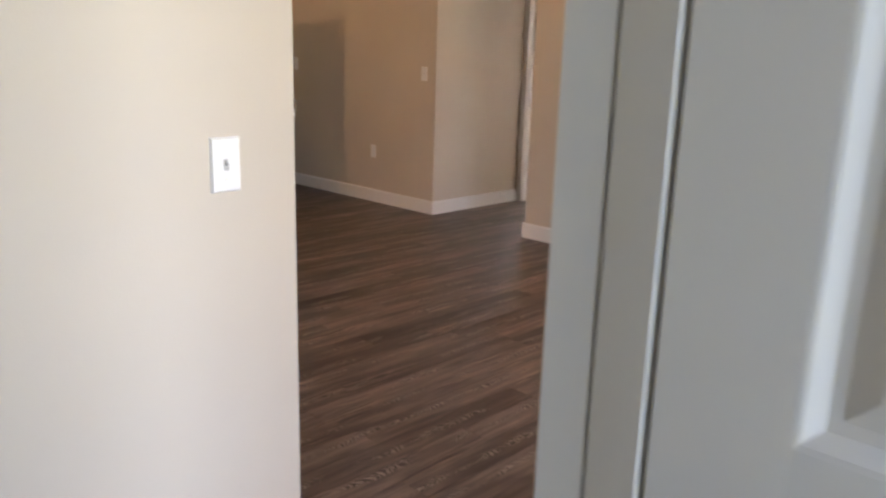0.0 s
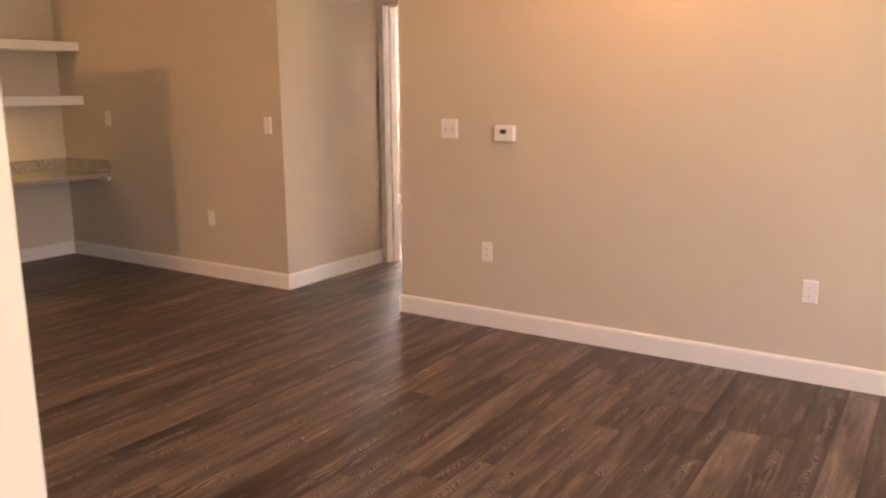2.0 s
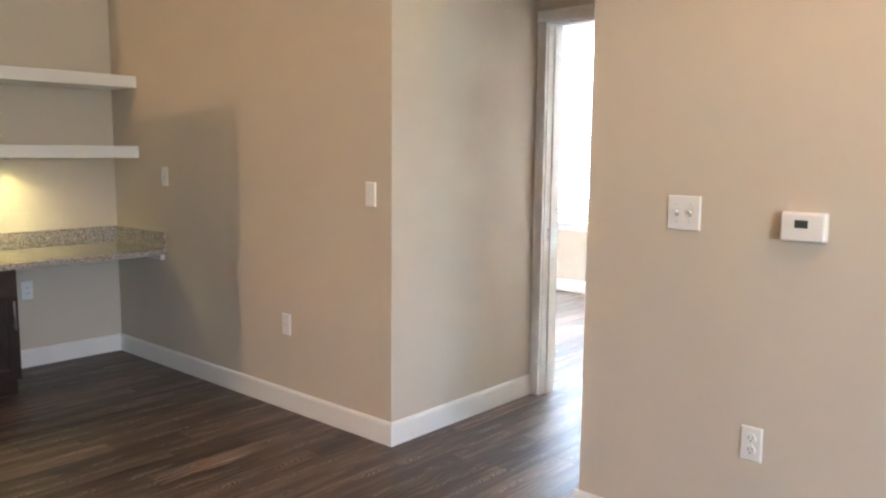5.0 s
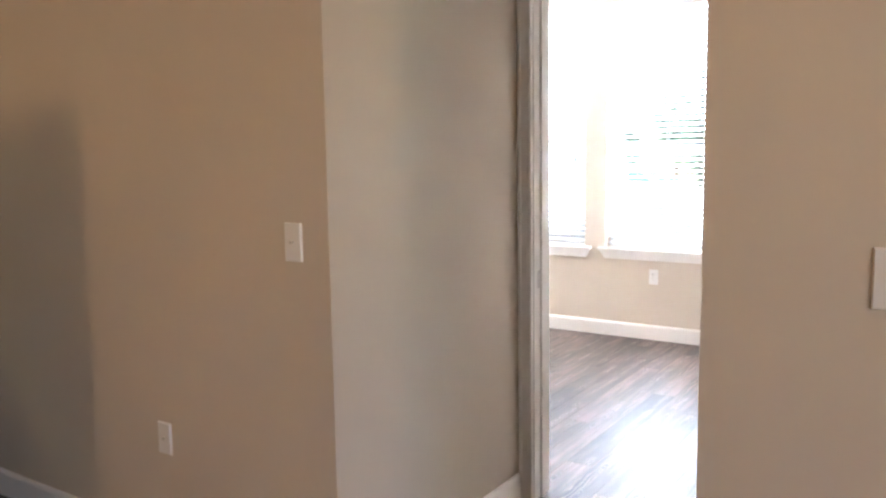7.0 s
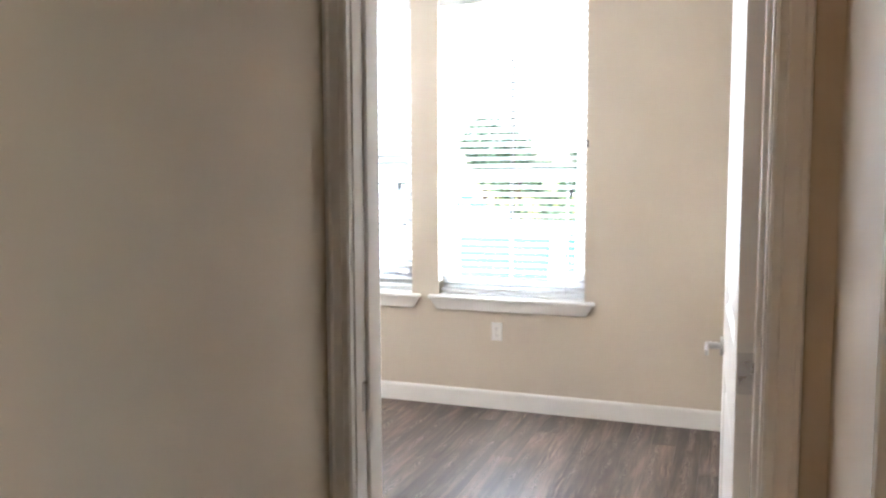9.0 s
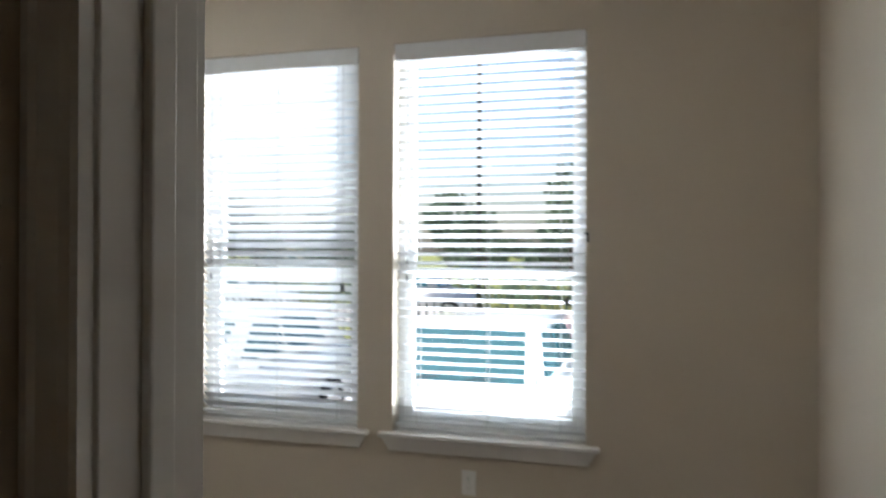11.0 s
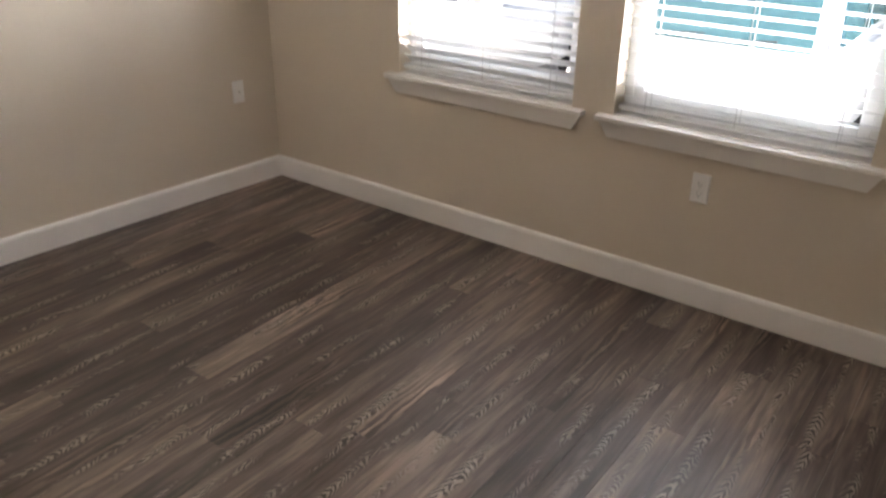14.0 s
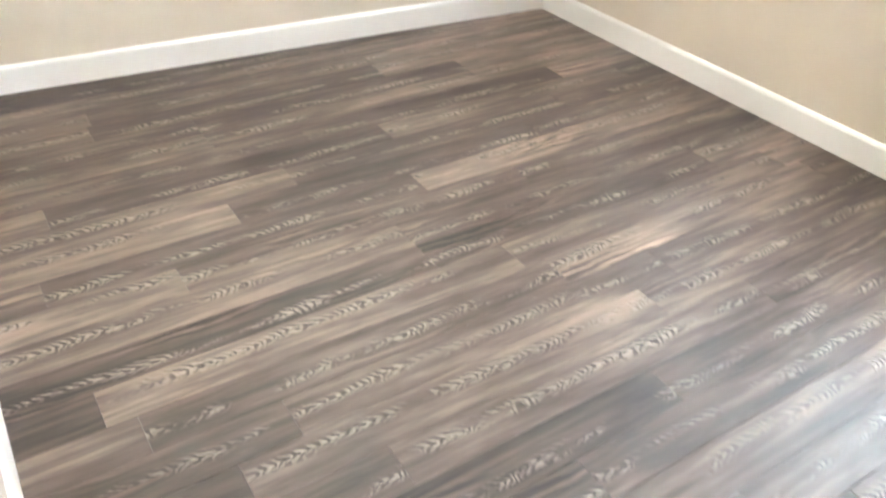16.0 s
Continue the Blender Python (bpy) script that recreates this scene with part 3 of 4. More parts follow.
def plate(name, m, label, kind, wide=1):
    """A wall plate: face towards -y, centre at the origin."""
    w, h = (0.070 if wide == 1 else 0.116) / 2, 0.0575
    p = empty(name, m, label, "outlet" if kind == "outlet" else "light switch" if kind == "toggle" else "wall plate")
    bm = bmesh.new()
    v = box(bm, -w, w, -0.006, 0, -h, h)
    for q in v:
        if q.co.y < -0.003: q.co.x *= 1 - 0.004 / w; q.co.z *= 1 - 0.004 / h
    part("cover_plate", bm, PLASTIC, p)
    for cx in ((0,) if wide == 1 else (-0.023, 0.023)):
        if kind == "toggle":
            slab("toggle_slot", [(cx - 0.0055, cx + 0.0055, -0.0066, -0.006, -0.012, 0.012)], RECESS, p)
            bm = bmesh.new()
            box(bm, -0.0038, 0.0038, -0.014, 0, -0.005, 0.005, bevel=0.0015, m=Matrix.Translation((cx, -0.005, 0.002)) @ pose(0, 0, 0, -28))
            part("toggle", bm, PLASTIC, p)
            for z in (-0.030, 0.030):
                bm = bmesh.new()
                tube(bm, 0.003, 0.0025, 0.0012, Matrix.Translation((cx, -0.0066, z)) @ pose(0, 0, 0, 90), 10)
                part("screw", bm, NICKEL, p)
        if kind == "outlet":
            for z in (-0.0195, 0.0195):
                bm = bmesh.new()
                tube(bm, 0.0165, 0.016, 0.0025, Matrix.Translation((cx, -0.0072, z)) @ pose(0, 0, 0, 90), 20)
                r = part("receptacle", bm, PLASTIC, p)
                for q in ((-0.0075, -0.0055, z - 0.002, z + 0.008), (0.0055, 0.0075, z - 0.001, z + 0.007), (-0.002, 0.002, z - 0.010, z - 0.006)):
                    slab("slot", [(q[0], q[1], -0.0092, -0.0084, q[2], q[3])], SLOT, r)
            bm = bmesh.new()
            tube(bm, 0.003, 0.0025, 0.0012, Matrix.Translation((cx, -0.0066, 0)) @ pose(0, 0, 0, 90), 10)
            part("screw", bm, NICKEL, p)
        if kind == "jack":
            bm = bmesh.new()
            tube(bm, 0.0055, 0.0055, 0.008, Matrix.Translation((cx, -0.009, 0)) @ pose(0, 0, 0, 90), 12)
            part("socket", bm, NICKEL, p)
    return p


plate("light_switch", pose(-0.137, 0, 1.182), "white cover plate with a small centre jack", "jack")
plate("light_switch", pose(-1.985, 0, 1.213), "white switch plate above the granite counter", "toggle")
plate("outlet", pose(-0.788, 0, 0.465), "white outlet plate low on the beige wall", "jack")
plate("double_light_switch", pose(1.417, -0.04, 1.19), "white double toggle switch plate beside the thermostat", "toggle", 2)
plate("outlet", pose(1.681, -0.04, 0.461), "white duplex outlet below the thermostat", "outlet")
plate("outlet", pose(3.463, -0.04, 0.45), "white duplex outlet low on the long wall", "outlet")
plate("light_switch", pose(3.277, -3.868, 1.128, 0, 0, 90), "white toggle switch on the pale wall end", "toggle")
plate("outlet", pose(-0.463, 4.162, 0.487), "white duplex outlet under the bedroom window", "outlet")
plate("outlet", pose(-2.808, 3.932, 0.510, 0, 0, 85.6), "white outlet plate on the bedroom side wall", "jack")
plate("outlet", pose(-2.64, -0.60, 0.488, 0, 0, 90), "white duplex outlet under the desk counter", "outlet")
plate("data_plate", pose(-2.64, -0.735, 0.488, 0, 0, 90), "white data plate under the desk counter", "jack")

t = empty("thermostat", pose(1.801, -0.04, 1.170), "white digital thermostat with a small dark display", "thermostat")
slab("base", [(-0.066, 0.066, -0.008, 0, -0.045, 0.045)], PLASTIC, t, bevel=0.003)
slab("cover", [(-0.064, 0.064, -0.030, -0.008, -0.043, 0.043)], PLASTIC, t, bevel=0.007)
slab("display", [(-0.022, 0.016, -0.0312, -0.0300, -0.002, 0.022)], LCD, t, "small grey display")
for x in (-0.042, 0.030):
    slab("button", [(x - 0.004, x + 0.006, -0.0316, -0.0295, 0.0, 0.020)], VINYL, t, bevel=0.001)

# ---- desk niche ----
d = empty("desk_counter", pose(-2.64, 0, 0), "speckled beige granite desk counter with splash", "counter")
slab("worktop", [(0, 0.65, -1.50, 0, 0.722, 0.757)], GRANITE, d, bevel=0.004)
slab("backsplash", [(0, 0.02, -1.50, -0.02, 0.757, 0.862)], GRANITE, d, bevel=0.003)
slab("side_splash", [(0, 0.65, -0.02, 0, 0.757, 0.862)], GRANITE, d, bevel=0.003)
slab("bracket", [(0.40, 0.62, -0.03, -0.001, 0.69, 0.722)], TRIM, d, "white support cleat", bevel=0.002)

c = empty("base_cabinet", pose(-2.64, -1.50, 0), "dark espresso base cabinet with drawer and door", "cabinet")
CW, CD = 0.625, 0.60
slab("carcass", [(0.003, CD, 0, CW, 0.10, 0.722)], ESPRESSO, c, bevel=0.002)
slab("toe_kick", [(0.02, CD - 0.06, 0.002, CW - 0.002, 0, 0.10)], ESPRESSO, c)
slab("drawer_front", [(CD, CD + 0.02, 0.006, CW - 0.006, 0.575, 0.712)], ESPRESSO, c, bevel=0.003)
cd = slab("door", [(CD, CD + 0.012, 0.006, CW - 0.006, 0.108, 0.567)], ESPRESSO, c, "espresso shaker door")
bm = bmesh.new()
for q in ((0.006, 0.066, 0.108, 0.567), (CW - 0.066, CW - 0.006, 0.108, 0.567), (0.066, CW - 0.066, 0.108, 0.168), (0.066, CW - 0.066, 0.507, 0.567)):
    box(bm, CD + 0.012, CD + 0.021, q[0], q[1], q[2], q[3], bevel=0.0015)
part("door_frame", bm, ESPRESSO, cd)


def bar_pull(parent, m, length):
    bm = bmesh.new()
    tube(bm, 0.005, 0.005, length, m, 12)
    for s in (-1, 1):
        tube(bm, 0.004, 0.004, 0.028, m @ Matrix.Translation((-0.013, 0, s * length * 0.36)) @ pose(0, 0, 0, 0, 90), 10)
    part("handle", bm, NICKEL, parent, "slim nickel bar pull", True)


bar_pull(c, Matrix.Translation((CD + 0.048, CW / 2, 0.645)) @ pose(0, 0, 0, 90), 0.16)
bar_pull(cd, Matrix.Translation((CD + 0.048, CW - 0.036, 0.47)), 0.16)

for z, name in ((1.322, "lower"), (1.763, "upper")):
    s = slab("floating_shelf", [(-2.64, -2.30, -1.50, -0.001, z, z + 0.075)], TRIM, None, bevel=0.004)
    tagged(s, "thick white floating shelf in the desk niche", "shelf", "desk niche shelves")
p = empty("puck_light", pose(-2.46, -0.72, 1.322), "small round lit puck light under the shelf", "light")
bm = bmesh.new()
lathe(bm, [(0.038, 0), (0.038, -0.008), (0.034, -0.011), (0.030, -0.011), (0.030, -0.004)])
part("ring", bm, NICKEL, p, smooth=True)
bm = bmesh.new()
tube(bm, 0.029, 0.029, 0.003, Matrix.Translation((0, 0, -0.004)), 24)
o = part("lens", bm, PUCK, p, "glowing warm lens")
o.visible_shadow = False

# ---- ceiling lamps of the living room ----


def ceiling_light(x, y):
    l = empty("ceiling_light", pose(x, y, H), "round frosted flush-mount ceiling light, lit", "ceiling light", "living room ceiling lights")
    bm = bmesh.new()
    lathe(bm, [(0.165, 0), (0.168, -0.02), (0.160, -0.035), (0.150, -0.035)])
    part("base_ring", bm, NICKEL, l, smooth=True)
    bm = bmesh.new()
    lathe(bm, [(0.150, -0.03), (0.146, -0.05), (0.125, -0.075), (0.08, -0.095), (0.03, -0.103), (0.0001, -0.104)])
    part("shade", bm, DOME, l, "glowing frosted glass shade", True)


ceiling_light(-1.66, -3.75)
ceiling_light(2.75, -0.62)

# ---- ceiling fan ----
fan = empty("ceiling_fan", pose(-0.9, 2.5, -0.005), "dark bronze ceiling fan with lit glass bowl", "ceiling fan")
bm = bmesh.new()
lathe(bm, [(0.0001, H + 0.02), (0.075, H + 0.02), (0.072, H - 0.03), (0.045, H - 0.06), (0.016, H - 0.065), (0.016, 2.76), (0.05, 2.755), (0.115, 2.735), (0.135, 2.69), (0.130, 2.645), (0.095, 2.615), (0.06, 2.605), (0.06, 2.565), (0.085, 2.555), (0.128, 2.55), (0.130, 2.535), (0.0001, 2.535)])
part("motor_housing", bm, BRONZE, fan, "dark bronze motor housing", True)
bm = bmesh.new()
lathe(bm, [(0.122, 2.537), (0.124, 2.522), (0.112, 2.500), (0.085, 2.483), (0.045, 2.473), (0.0001, 2.470)])
o = part("light_bowl", bm, DOME, fan, "glowing amber frosted bowl", True)
o.visible_shadow = False
for k in range(5):
    a = radians(82 + 72 * k)
    m = Matrix.Rotation(a, 4, "Z") @ pose(0, 0, 2.635, -11, 0, 0)
    bm = bmesh.new()
    n, pts = 12, []
    for i in range(n + 1):
        u = i / n
        r = 0.20 + 0.47 * u
        half = 0.052 + 0.016 * u
        if u > 0.93: half *= 0.88
        pts.append((r, half))
    up = [[bm.verts.new((r, s * hf, z)) for s in (-1, 1)] for z in (-0.003, 0.003) for r, hf in pts]
    lo, hi = up[:n + 1], up[n + 1:]
    for i in range(n):
        bm.faces.new((lo[i][0], lo[i + 1][0], lo[i + 1][1], lo[i][1])); bm.faces.new((hi[i][0], hi[i][1], hi[i + 1][1], hi[i + 1][0]))
        for s in (0, 1): bm.faces.new((lo[i][s], hi[i][s], hi[i + 1][s], lo[i + 1][s]))
    for i in (0, n): bm.faces.new((lo[i][0], lo[i][1], hi[i][1], hi[i][0]))
    bmesh.ops.transform(bm, matrix=m, verts=bm.verts)
    bl = part("blade", bm, BLADE, fan)
    bm = bmesh.new()
    box(bm, 0.10, 0.26, -0.016, 0.016, 0.004, 0.010, bevel=0.002, m=m)
    box(bm, 0.21, 0.27, -0.035, 0.035, 0.004, 0.009, bevel=0.002, m=m)
    part("blade_iron", bm, BRONZE, bl)
for x, y, z, mt in ((0.035, -0.065, 2.33, DARKP), (0.105, -0.03, 2.35, BARK)):
    bm = bmesh.new()
    tube(bm, 0.0012, 0.0012, 2.55 - z, Matrix.Translation((x, y - 0.05, (2.55 + z) / 2)), 6)
    ch = part("pull_chain", bm, NICKEL, fan)
    bm = bmesh.new()
    lathe(bm, [(0.0001, 0.0), (0.006, -0.008), (0.009, -0.028), (0.006, -0.04), (0.0001, -0.044)], 12)
    bmesh.ops.translate(bm, vec=(x, y - 0.05, z), verts=bm.verts)
    part("chain_pull", bm, mt, ch, smooth=True)

# ---- outside ----
GZ = -0.80
g = bmesh.new()
bmesh.ops.create_grid(g, x_segments=1, y_segments=1, size=3000, matrix=Matrix.Translation((0, 0, GZ - 0.02)))
tagged(part("ground", g, GRASS), "grass ground stretching to the horizon", "ground", kind="structure")
tagged(slab("pavement", [(-40, 40, 5.2, 15.2, GZ - 0.1, GZ)], ASPHALT), "pale sunlit concrete parking area", "parking lot", kind="structure")
tagged(slab("kerb", [(-40, 40, 15.2, 15.36, GZ - 0.1, GZ + 0.14)], ASPHALT, bevel=0.02), "low concrete kerb along the parking area", "kerb", kind="structure")
tagged(slab("road", [(-60, 60, 24, 31, GZ - 0.1, GZ - 0.005)], ASPHALT), "pale road beyond the fence", "road", kind="structure")


def solid(bm, section, x0, x1, taper=None):
    """A body from a side outline (y, z), drawn from x0 to x1; taper(y, z) narrows it."""
    k = len(section)
    sides = []
    for s, x in ((-1, x0), (1, x1)):
        sides.append([bm.verts.new((x * (taper(y, z) if taper else 1), y, z)) for y, z in section])
    for i in range(k): bm.faces.new((sides[0][i], sides[0][(i + 1) % k], sides[1][(i + 1) % k], sides[1][i]))
    bm.faces.new(sides[0]); bm.faces.new(sides[1][::-1])


def car(m, label, paint):
    """A parked sport utility car with its nose at y=0, facing -y."""
    c = empty("parked_car", m, label, "car", "parked cars")
    bm = bmesh.new()
    low = [(0.05, 0.28), (-0.02, 0.50), (0.0, 0.72), (0.12, 0.88), (0.45, 0.98), (1.20, 1.06), (4.35, 1.08), (4.55, 0.95), (4.60, 0.5), (4.52, 0.28)]
    solid(bm, low, -0.92, 0.92, lambda y, z: 0.93 if y < 0.2 else (0.97 if z > 1.0 else 1.0))
    bmesh.ops.bevel(bm, geom=[e for e in bm.edges], offset=0.05, segments=3, affect="EDGES")
    part("body", bm, paint, c, smooth=True)
    bm = bmesh.new()
    top = [(1.18, 1.05), (1.95, 1.58), (2.2, 1.66), (3.9, 1.64), (4.2, 1.54), (4.42, 1.06)]
    solid(bm, top, -0.84, 0.84, lambda y, z: 1.0 if z < 1.2 else 0.80)
    bmesh.ops.bevel(bm, geom=[e for e in bm.edges], offset=0.04, segments=3, affect="EDGES")
    part("cabin", bm, paint, c, smooth=True)
    bm = bmesh.new()
    for q in (((-0.70, 1.26, 1.135), (0.70, 1.26, 1.135), (0.585, 1.87, 1.553), (-0.585, 1.87, 1.553)),):
        f = [bm.verts.new(p) for p in q]
        b = [bm.verts.new((x, y + 0.03, z - 0.04)) for x, y, z in q]
        bm.faces.new(f)
        for i in range(4): bm.faces.new((f[i], f[(i + 1) % 4], b[(i + 1) % 4], b[i]))
    bmesh.ops.translate(bm, vec=(0, -0.018, 0.022), verts=bm.verts)
    part("windshield", bm, CARGLASS, c, "dark teal tinted windshield")
    for s in (-1, 1):
        for q in (((1.62, 1.14), (2.62, 1.16), (2.62, 1.55), (2.1, 1.55)), ((2.72, 1.16), (3.7, 1.16), (3.6, 1.54), (2.72, 1.55))):
            bm = bmesh.new()
            f = [bm.verts.new((s * (0.845 if z < 1.3 else 0.70), y, z)) for y, z in q]
            b = [bm.verts.new((s * (0.80 if z < 1.3 else 0.65), y, z)) for y, z in q]
            bm.faces.new(f)
            for i in range(4): bm.faces.new((f[i], f[(i + 1) % 4], b[(i + 1) % 4], b[i]))
            part("side_window", bm, CARGLASS, c)
        bm = bmesh.new()
        box(bm, s * 1.0 - 0.11, s * 1.0 + 0.11, 1.45, 1.55, 1.06, 1.20, bevel=0.03)
        part("wing_mirror", bm, paint, c)
        bm = bmesh.new()
        box(bm, s * 0.66 - 0.16, s * 0.66 + 0.16, -0.03, 0.15, 0.68, 0.80, bevel=0.03)
        part("headlight", bm, GLASS, c)
        for y in (0.85, 3.7):
            bm = bmesh.new()
            tube(bm, 0.34, 0.34, 0.22, Matrix.Translation((s * 0.85, y, 0.34)) @ pose(0, 0, 0, 0, 90), 28)
            w = part("wheel", bm, TYRE, c, "black tyre")
            bm = bmesh.new()
            tube(bm, 0.22, 0.20, 0.02, Matrix.Translation((s * 0.965, y, 0.34)) @ pose(0, 0, 0, 0, 90), 20)
            part("rim", bm, RIM, w)
        bm = bmesh.new()
        tube(bm, 0.008, 0.006, 0.55, Matrix.Translation((s * 0.28 - 0.1, 1.25, 1.165)) @ pose(0, 0, 0, 8, 84, 0), 8)
        part("wiper", bm, DARKP, c)
    slab("grille", [(-0.45, 0.45, -0.045, 0.02, 0.56, 0.72)], DARKP, c, bevel=0.015)
    return c


car1 = car(pose(-1.62, 6.5, GZ), "parked white sport utility car facing the windows", CARW)
copy_thing(car1, pose(-5.0, 6.6, GZ))
for x, y, a, pt, lb in ((-14, 27.5, 90, CARW, "distant white car on the road"), (2.5, 28.6, 90, RED, "distant red car on the road"), (-6.5, 27.5, 90, RIM, "distant silver car on the road")):
    car(pose(x, y, GZ, 0, 0, a), lb, pt)

fence = empty("metal_fence", pose(0, 16.2, GZ), "black metal picket fence behind the parking area", "fence")
bm = bmesh.new()
box(bm, -0.012, 0.012, -0.012, 0.012, 0, 1.3)
PK = mesh_of("picket", bm, IRON)
for i in range(130):
    o = new("picket", PK)
    o.parent = fence
    o.location = (-20 + i * 0.17, 0, 0)
for z in (0.15, 1.18):
    slab("rail", [(-20.1, 2.2, -0.018, 0.018, z, z + 0.04)], IRON, fence)


def leaves(bm, centre, radius, n, size, rng):
    for _ in range(n):
        p = Vector((rng.gauss(0, 1), rng.gauss(0, 1), rng.gauss(0, 1))).normalized() * radius * rng.uniform(0.35, 1.0)
        p.z *= 0.75
        m = Matrix.Translation(Vector(centre) + p) @ Euler((rng.uniform(0, 6), rng.uniform(0, 6), rng.uniform(0, 6))).to_matrix().to_4x4()
        s = size * rng.uniform(0.6, 1.4)
        vs = [bm.verts.new(m @ Vector(q)) for q in ((-s, 0, 0), (0, -s * 0.45, 0.1 * s), (s, 0, 0), (0, s * 0.45, 0.1 * s))]
        bm.faces.new(vs)


def tree(x, y, h, seed):
    rng = random.Random(seed)
    t = empty("tree", pose(x, y, GZ - 0.02), "leafy green tree behind the road", "tree", "trees behind the road")
    bm = bmesh.new()
    tube(bm, 0.03 * h, 0.014 * h, h * 0.55, Matrix.Translation((0, 0, h * 0.275)), 10)
    tips = []
    for k in range(7):
        a, b = rng.uniform(0, 6.28), rng.uniform(0.4, 1.0)
        ln, z = h * rng.uniform(0.25, 0.4), h * rng.uniform(0.16, 0.5)
        dr = Vector((math.cos(a) * math.sin(b), math.sin(a) * math.sin(b), math.cos(b)))
        mid = Vector((0, 0, z)) + dr * ln / 2
        tube(bm, 0.010 * h, 0.003 * h, ln, Matrix.Translation(mid) @ dr.to_track_quat("Z", "Y").to_matrix().to_4x4(), 7)
        tips.append(Vector((0, 0, z)) + dr * ln)
    part("trunk", bm, BARK, t)
    bm = bmesh.new()
    for p in tips + [Vector((0, 0, h * 0.8))]:
        leaves(bm, p, h * rng.uniform(0.13, 0.2), 260, 0.028 * h, rng)
    part("crown", bm, LEAF, t)


for i, (x, y, h) in enumerate(((-23, 36, 5.5), (-19, 40, 5), (-15.5, 35, 4.5), (-12, 42, 6.5), (-9, 38, 4.0), (-10.5, 39, 3.6), (-13.8, 37, 4.2), (-7.6, 37, 3.4), (-6.5, 41, 4.2), (-5.6, 38, 3.8), (-4.3, 35, 6.6), (-3.2, 38, 5.2), (-17.5, 38, 4.0), (-21, 37, 4.6), (-0.5, 36, 5.5), (2.5, 34, 8.0), (5.5, 38, 7.5), (-28, 44, 7), (-25, 39, 5), (9, 42, 7))):
    tree(x, y, h, i + 3)
rng = random.Random(9)
bm = bmesh.new()
for k in range(90):
    leaves(bm, (-30 + k * 0.5 + rng.uniform(-0.2, 0.2), 33 + rng.uniform(-0.8, 0.8), GZ + 0.6), 0.9, 60, 0.16, rng)
tagged(part("hedge", bm, LEAF), "low green hedge along the far road", "hedge", kind="stuff")


def far_house(x, y, w, dpt, h):
    b = empty("far_house", pose(x, y, GZ - 0.02), "distant pale house behind trees", "house", "distant houses")
    slab("wall", [(-w / 2, w / 2, 0, dpt, 0, h)], STUCCO, b)
    bm = bmesh.new()
    sec = [(-0.4, h), (dpt / 2, h + 1.7), (dpt + 0.4, h), (dpt + 0.4, h - 0.12), (-0.4, h - 0.12)]
    solid(bm, sec, -w / 2 - 0.4, w / 2 + 0.4)
    part("roof", bm, ROOFT, b)
    for k in range(int(w // 3)):
        xx = -w / 2 + 1.4 + k * 3
        f = slab("window", [(xx - 0.55, xx + 0.55, -0.05, 0.02, 1.0, 2.2)], VINYL, b)
        slab("pane", [(xx - 0.48, xx + 0.48, -0.06, -0.045, 1.07, 2.13)], CARGLASS, f)


def street_lamp(x, y):
    """A tall road lamp: tapered pole on a base plate, arm and flat head."""
    l = empty("street_lamp", pose(x, y, GZ - 0.02), "tall dark metal street lamp beside the road", "street lamp")
    bm = bmesh.new()
    tube(bm, 0.085, 0.055, 9.4, Matrix.Translation((0, 0, 4.7)), 12)
    part("pole", bm, IRON, l, smooth=True)
    slab("base_plate", [(-0.18, 0.18, -0.18, 0.18, 0, 0.06)], IRON, l, bevel=0.01)
    bm = bmesh.new()
    tube(bm, 0.04, 0.03, 1.5, Matrix.Translation((0, 0.72, 9.3)) @ pose(0, 0, 0, 84), 10)
    part("arm", bm, IRON, l, smooth=True)
    slab("lamp_head", [(-0.14, 0.14, 1.3, 1.85, 9.18, 9.30)], IRON, l, bevel=0.03)


street_lamp(-5.1, 22.0)
far_house(-34, 70, 14, 8, 2.9)
far_house(10, 75, 12, 8, 2.9)

# ---- floor planks ----
PW, PL = 0.127, 1.22
plank_meshes = {}


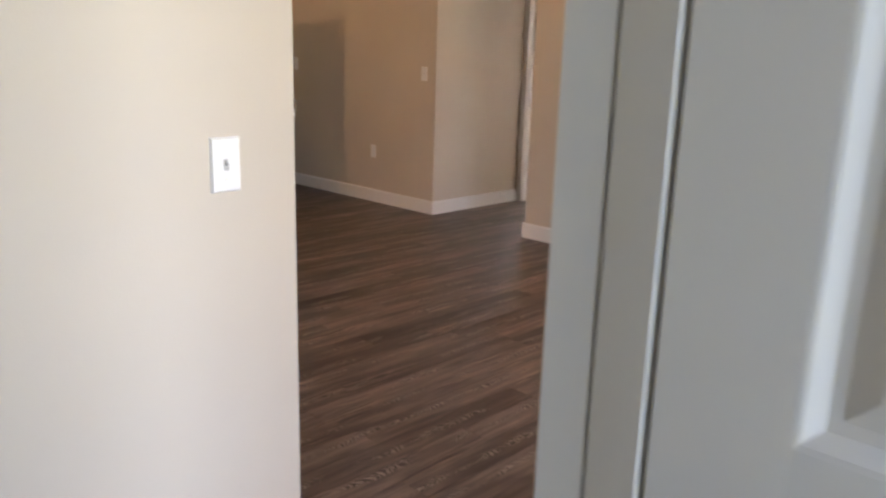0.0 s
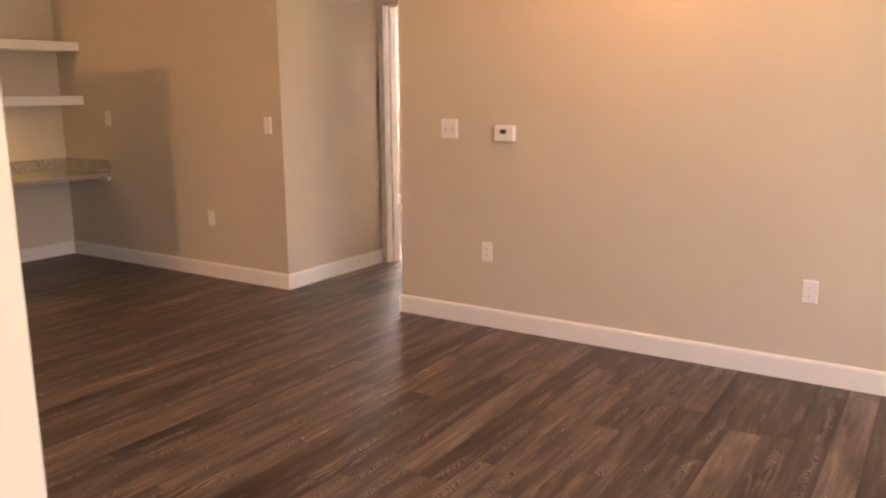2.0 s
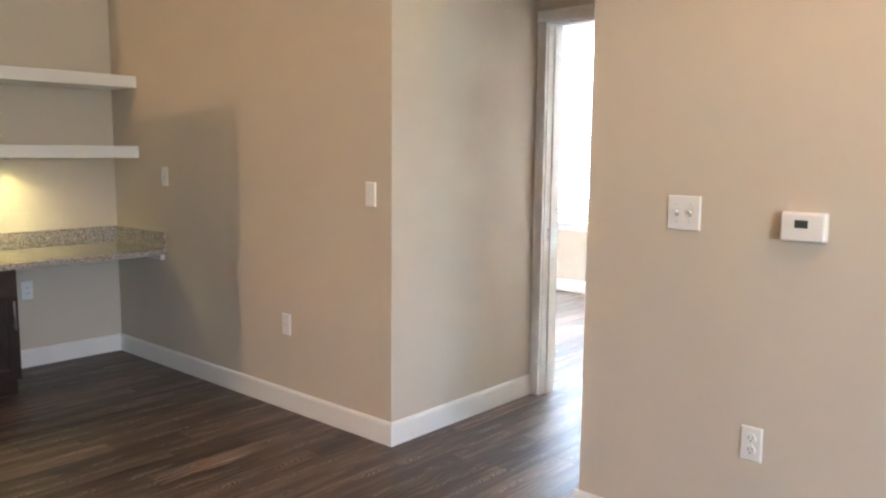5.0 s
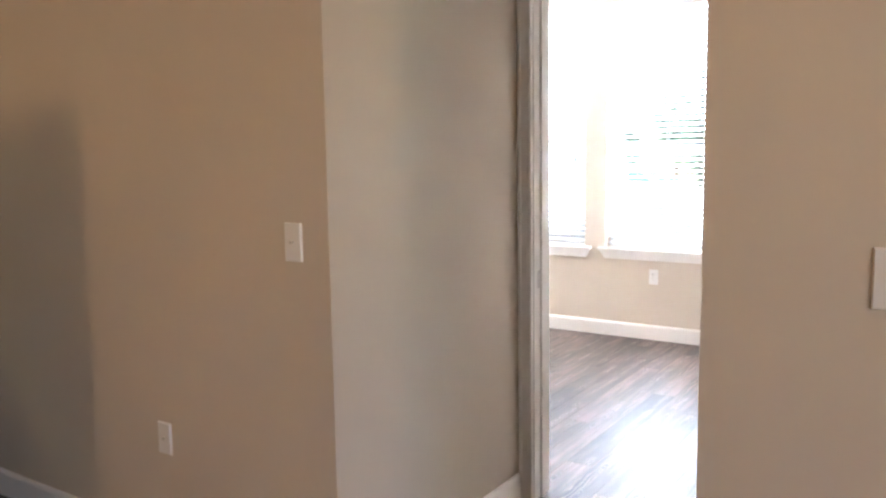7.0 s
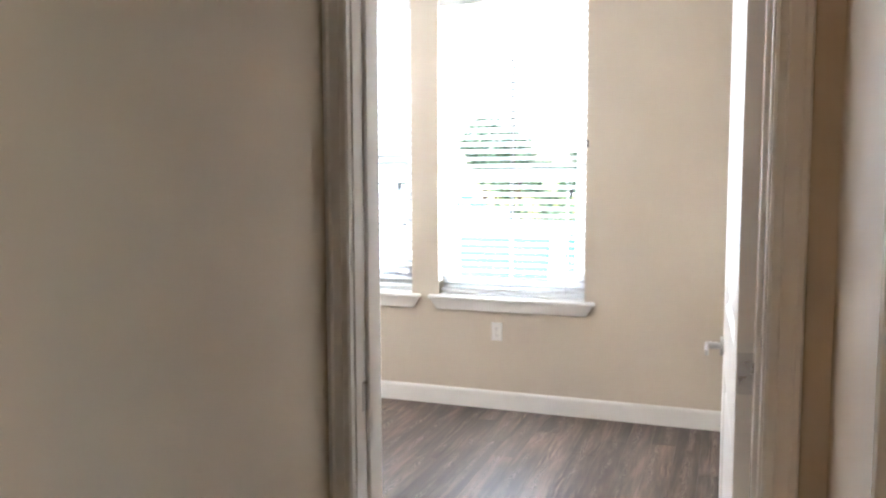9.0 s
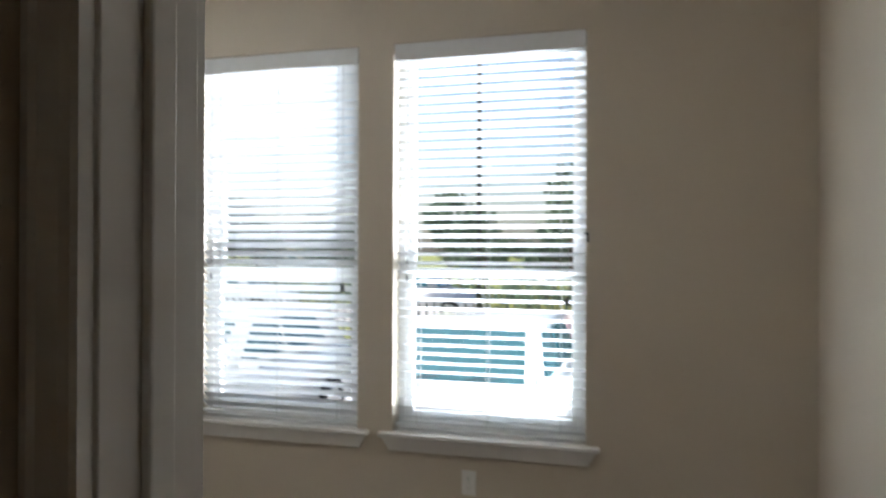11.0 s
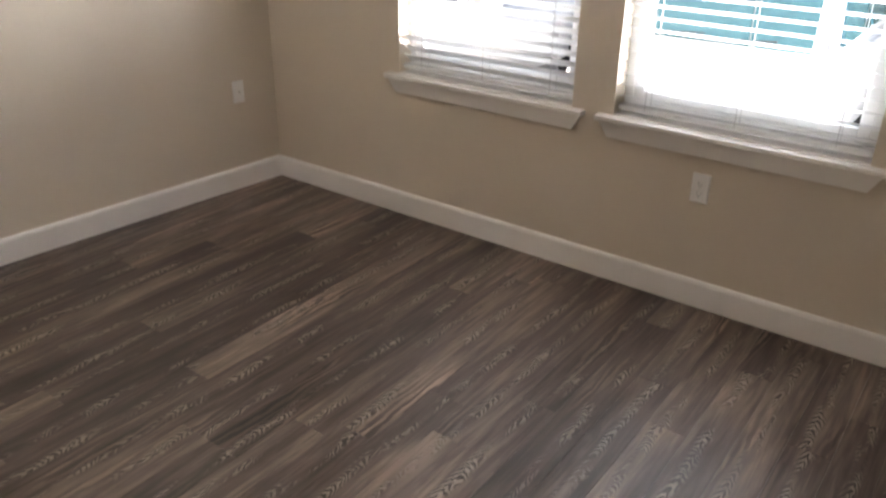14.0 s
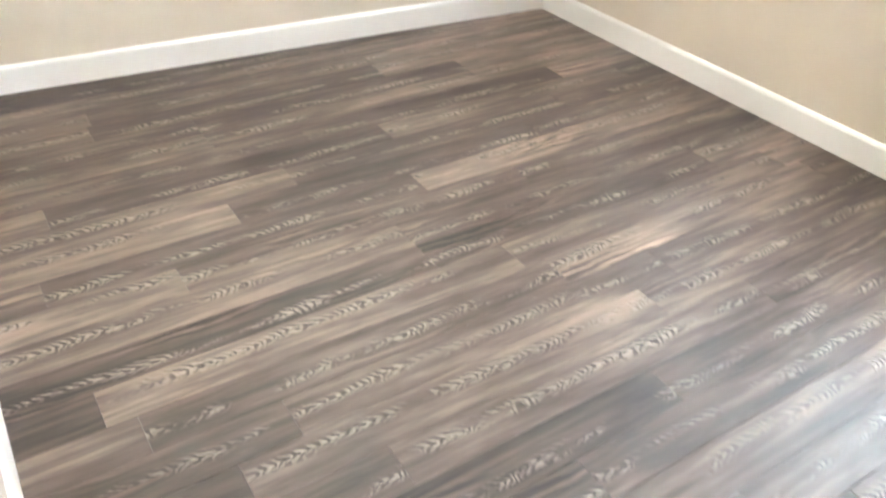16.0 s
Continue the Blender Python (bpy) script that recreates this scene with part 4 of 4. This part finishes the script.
def plank_mesh(length, width):
    key = (round(length, 3), round(width, 3))
    if key not in plank_meshes:
        bm = bmesh.new()
        L2, W2, c = key[0] / 2 - 0.0002, key[1] / 2 - 0.0003, 0.0007
        a = [bm.verts.new((x, y, -0.012)) for x, y in ((-W2, -L2), (W2, -L2), (W2, L2), (-W2, L2))]
        b = [bm.verts.new((x, y, -0.0007)) for x, y in ((-W2, -L2), (W2, -L2), (W2, L2), (-W2, L2))]
        t = [bm.verts.new((x, y, 0)) for x, y in ((-W2 + c, -L2 + c), (W2 - c, -L2 + c), (W2 - c, L2 - c), (-W2 + c, L2 - c))]
        for i in range(4):
            bm.faces.new((a[i], a[(i + 1) % 4], b[(i + 1) % 4], b[i])); bm.faces.new((b[i], b[(i + 1) % 4], t[(i + 1) % 4], t[i]))
        bm.faces.new(t)
        plank_meshes[key] = mesh_of("plank", bm, FLOOR)
    return plank_meshes[key]


def near(x, y):
    return (y > 1.1 and -3.05 < x < 1.05) or (0 < x < 4.4 and -4.3 < y < 1.3) or (-2.65 < x < 0.1 and -2.4 < y < 0.1)


rest_v, rest_f = [], []
rng = random.Random(21)
X0, X1, Y0, Y1 = -3.305, 6.2, -7.0, 4.17
nrow = int((X1 - X0) / PW) + 1
for r in range(nrow):
    x = X0 + (r + 0.5) * PW
    y = Y0 - rng.uniform(0.02, PL)
    while y < Y1:
        a, b = round(max(y, Y0), 2), round(min(y + PL, Y1), 2)
        y += PL
        if b - a < 0.03: continue
        cy = (a + b) / 2
        if near(x, cy):
            o = new("plank", plank_mesh(b - a, PW))
            o.parent = floor
            o.location = (x, cy, 0)
        else:
            me = plank_mesh(b - a, PW)
            base = len(rest_v)
            rest_v += [(v.co.x + x, v.co.y + cy, v.co.z) for v in me.vertices]
            rest_f += [[base + i for i in p.vertices] for p in me.polygons]
me = bpy.data.meshes.new("plank_field")
me.from_pydata(rest_v, [], rest_f)
me.materials.append(FLOOR)
o = new("plank_field", me)
o.parent = floor
tagged(o, kind="stuff")
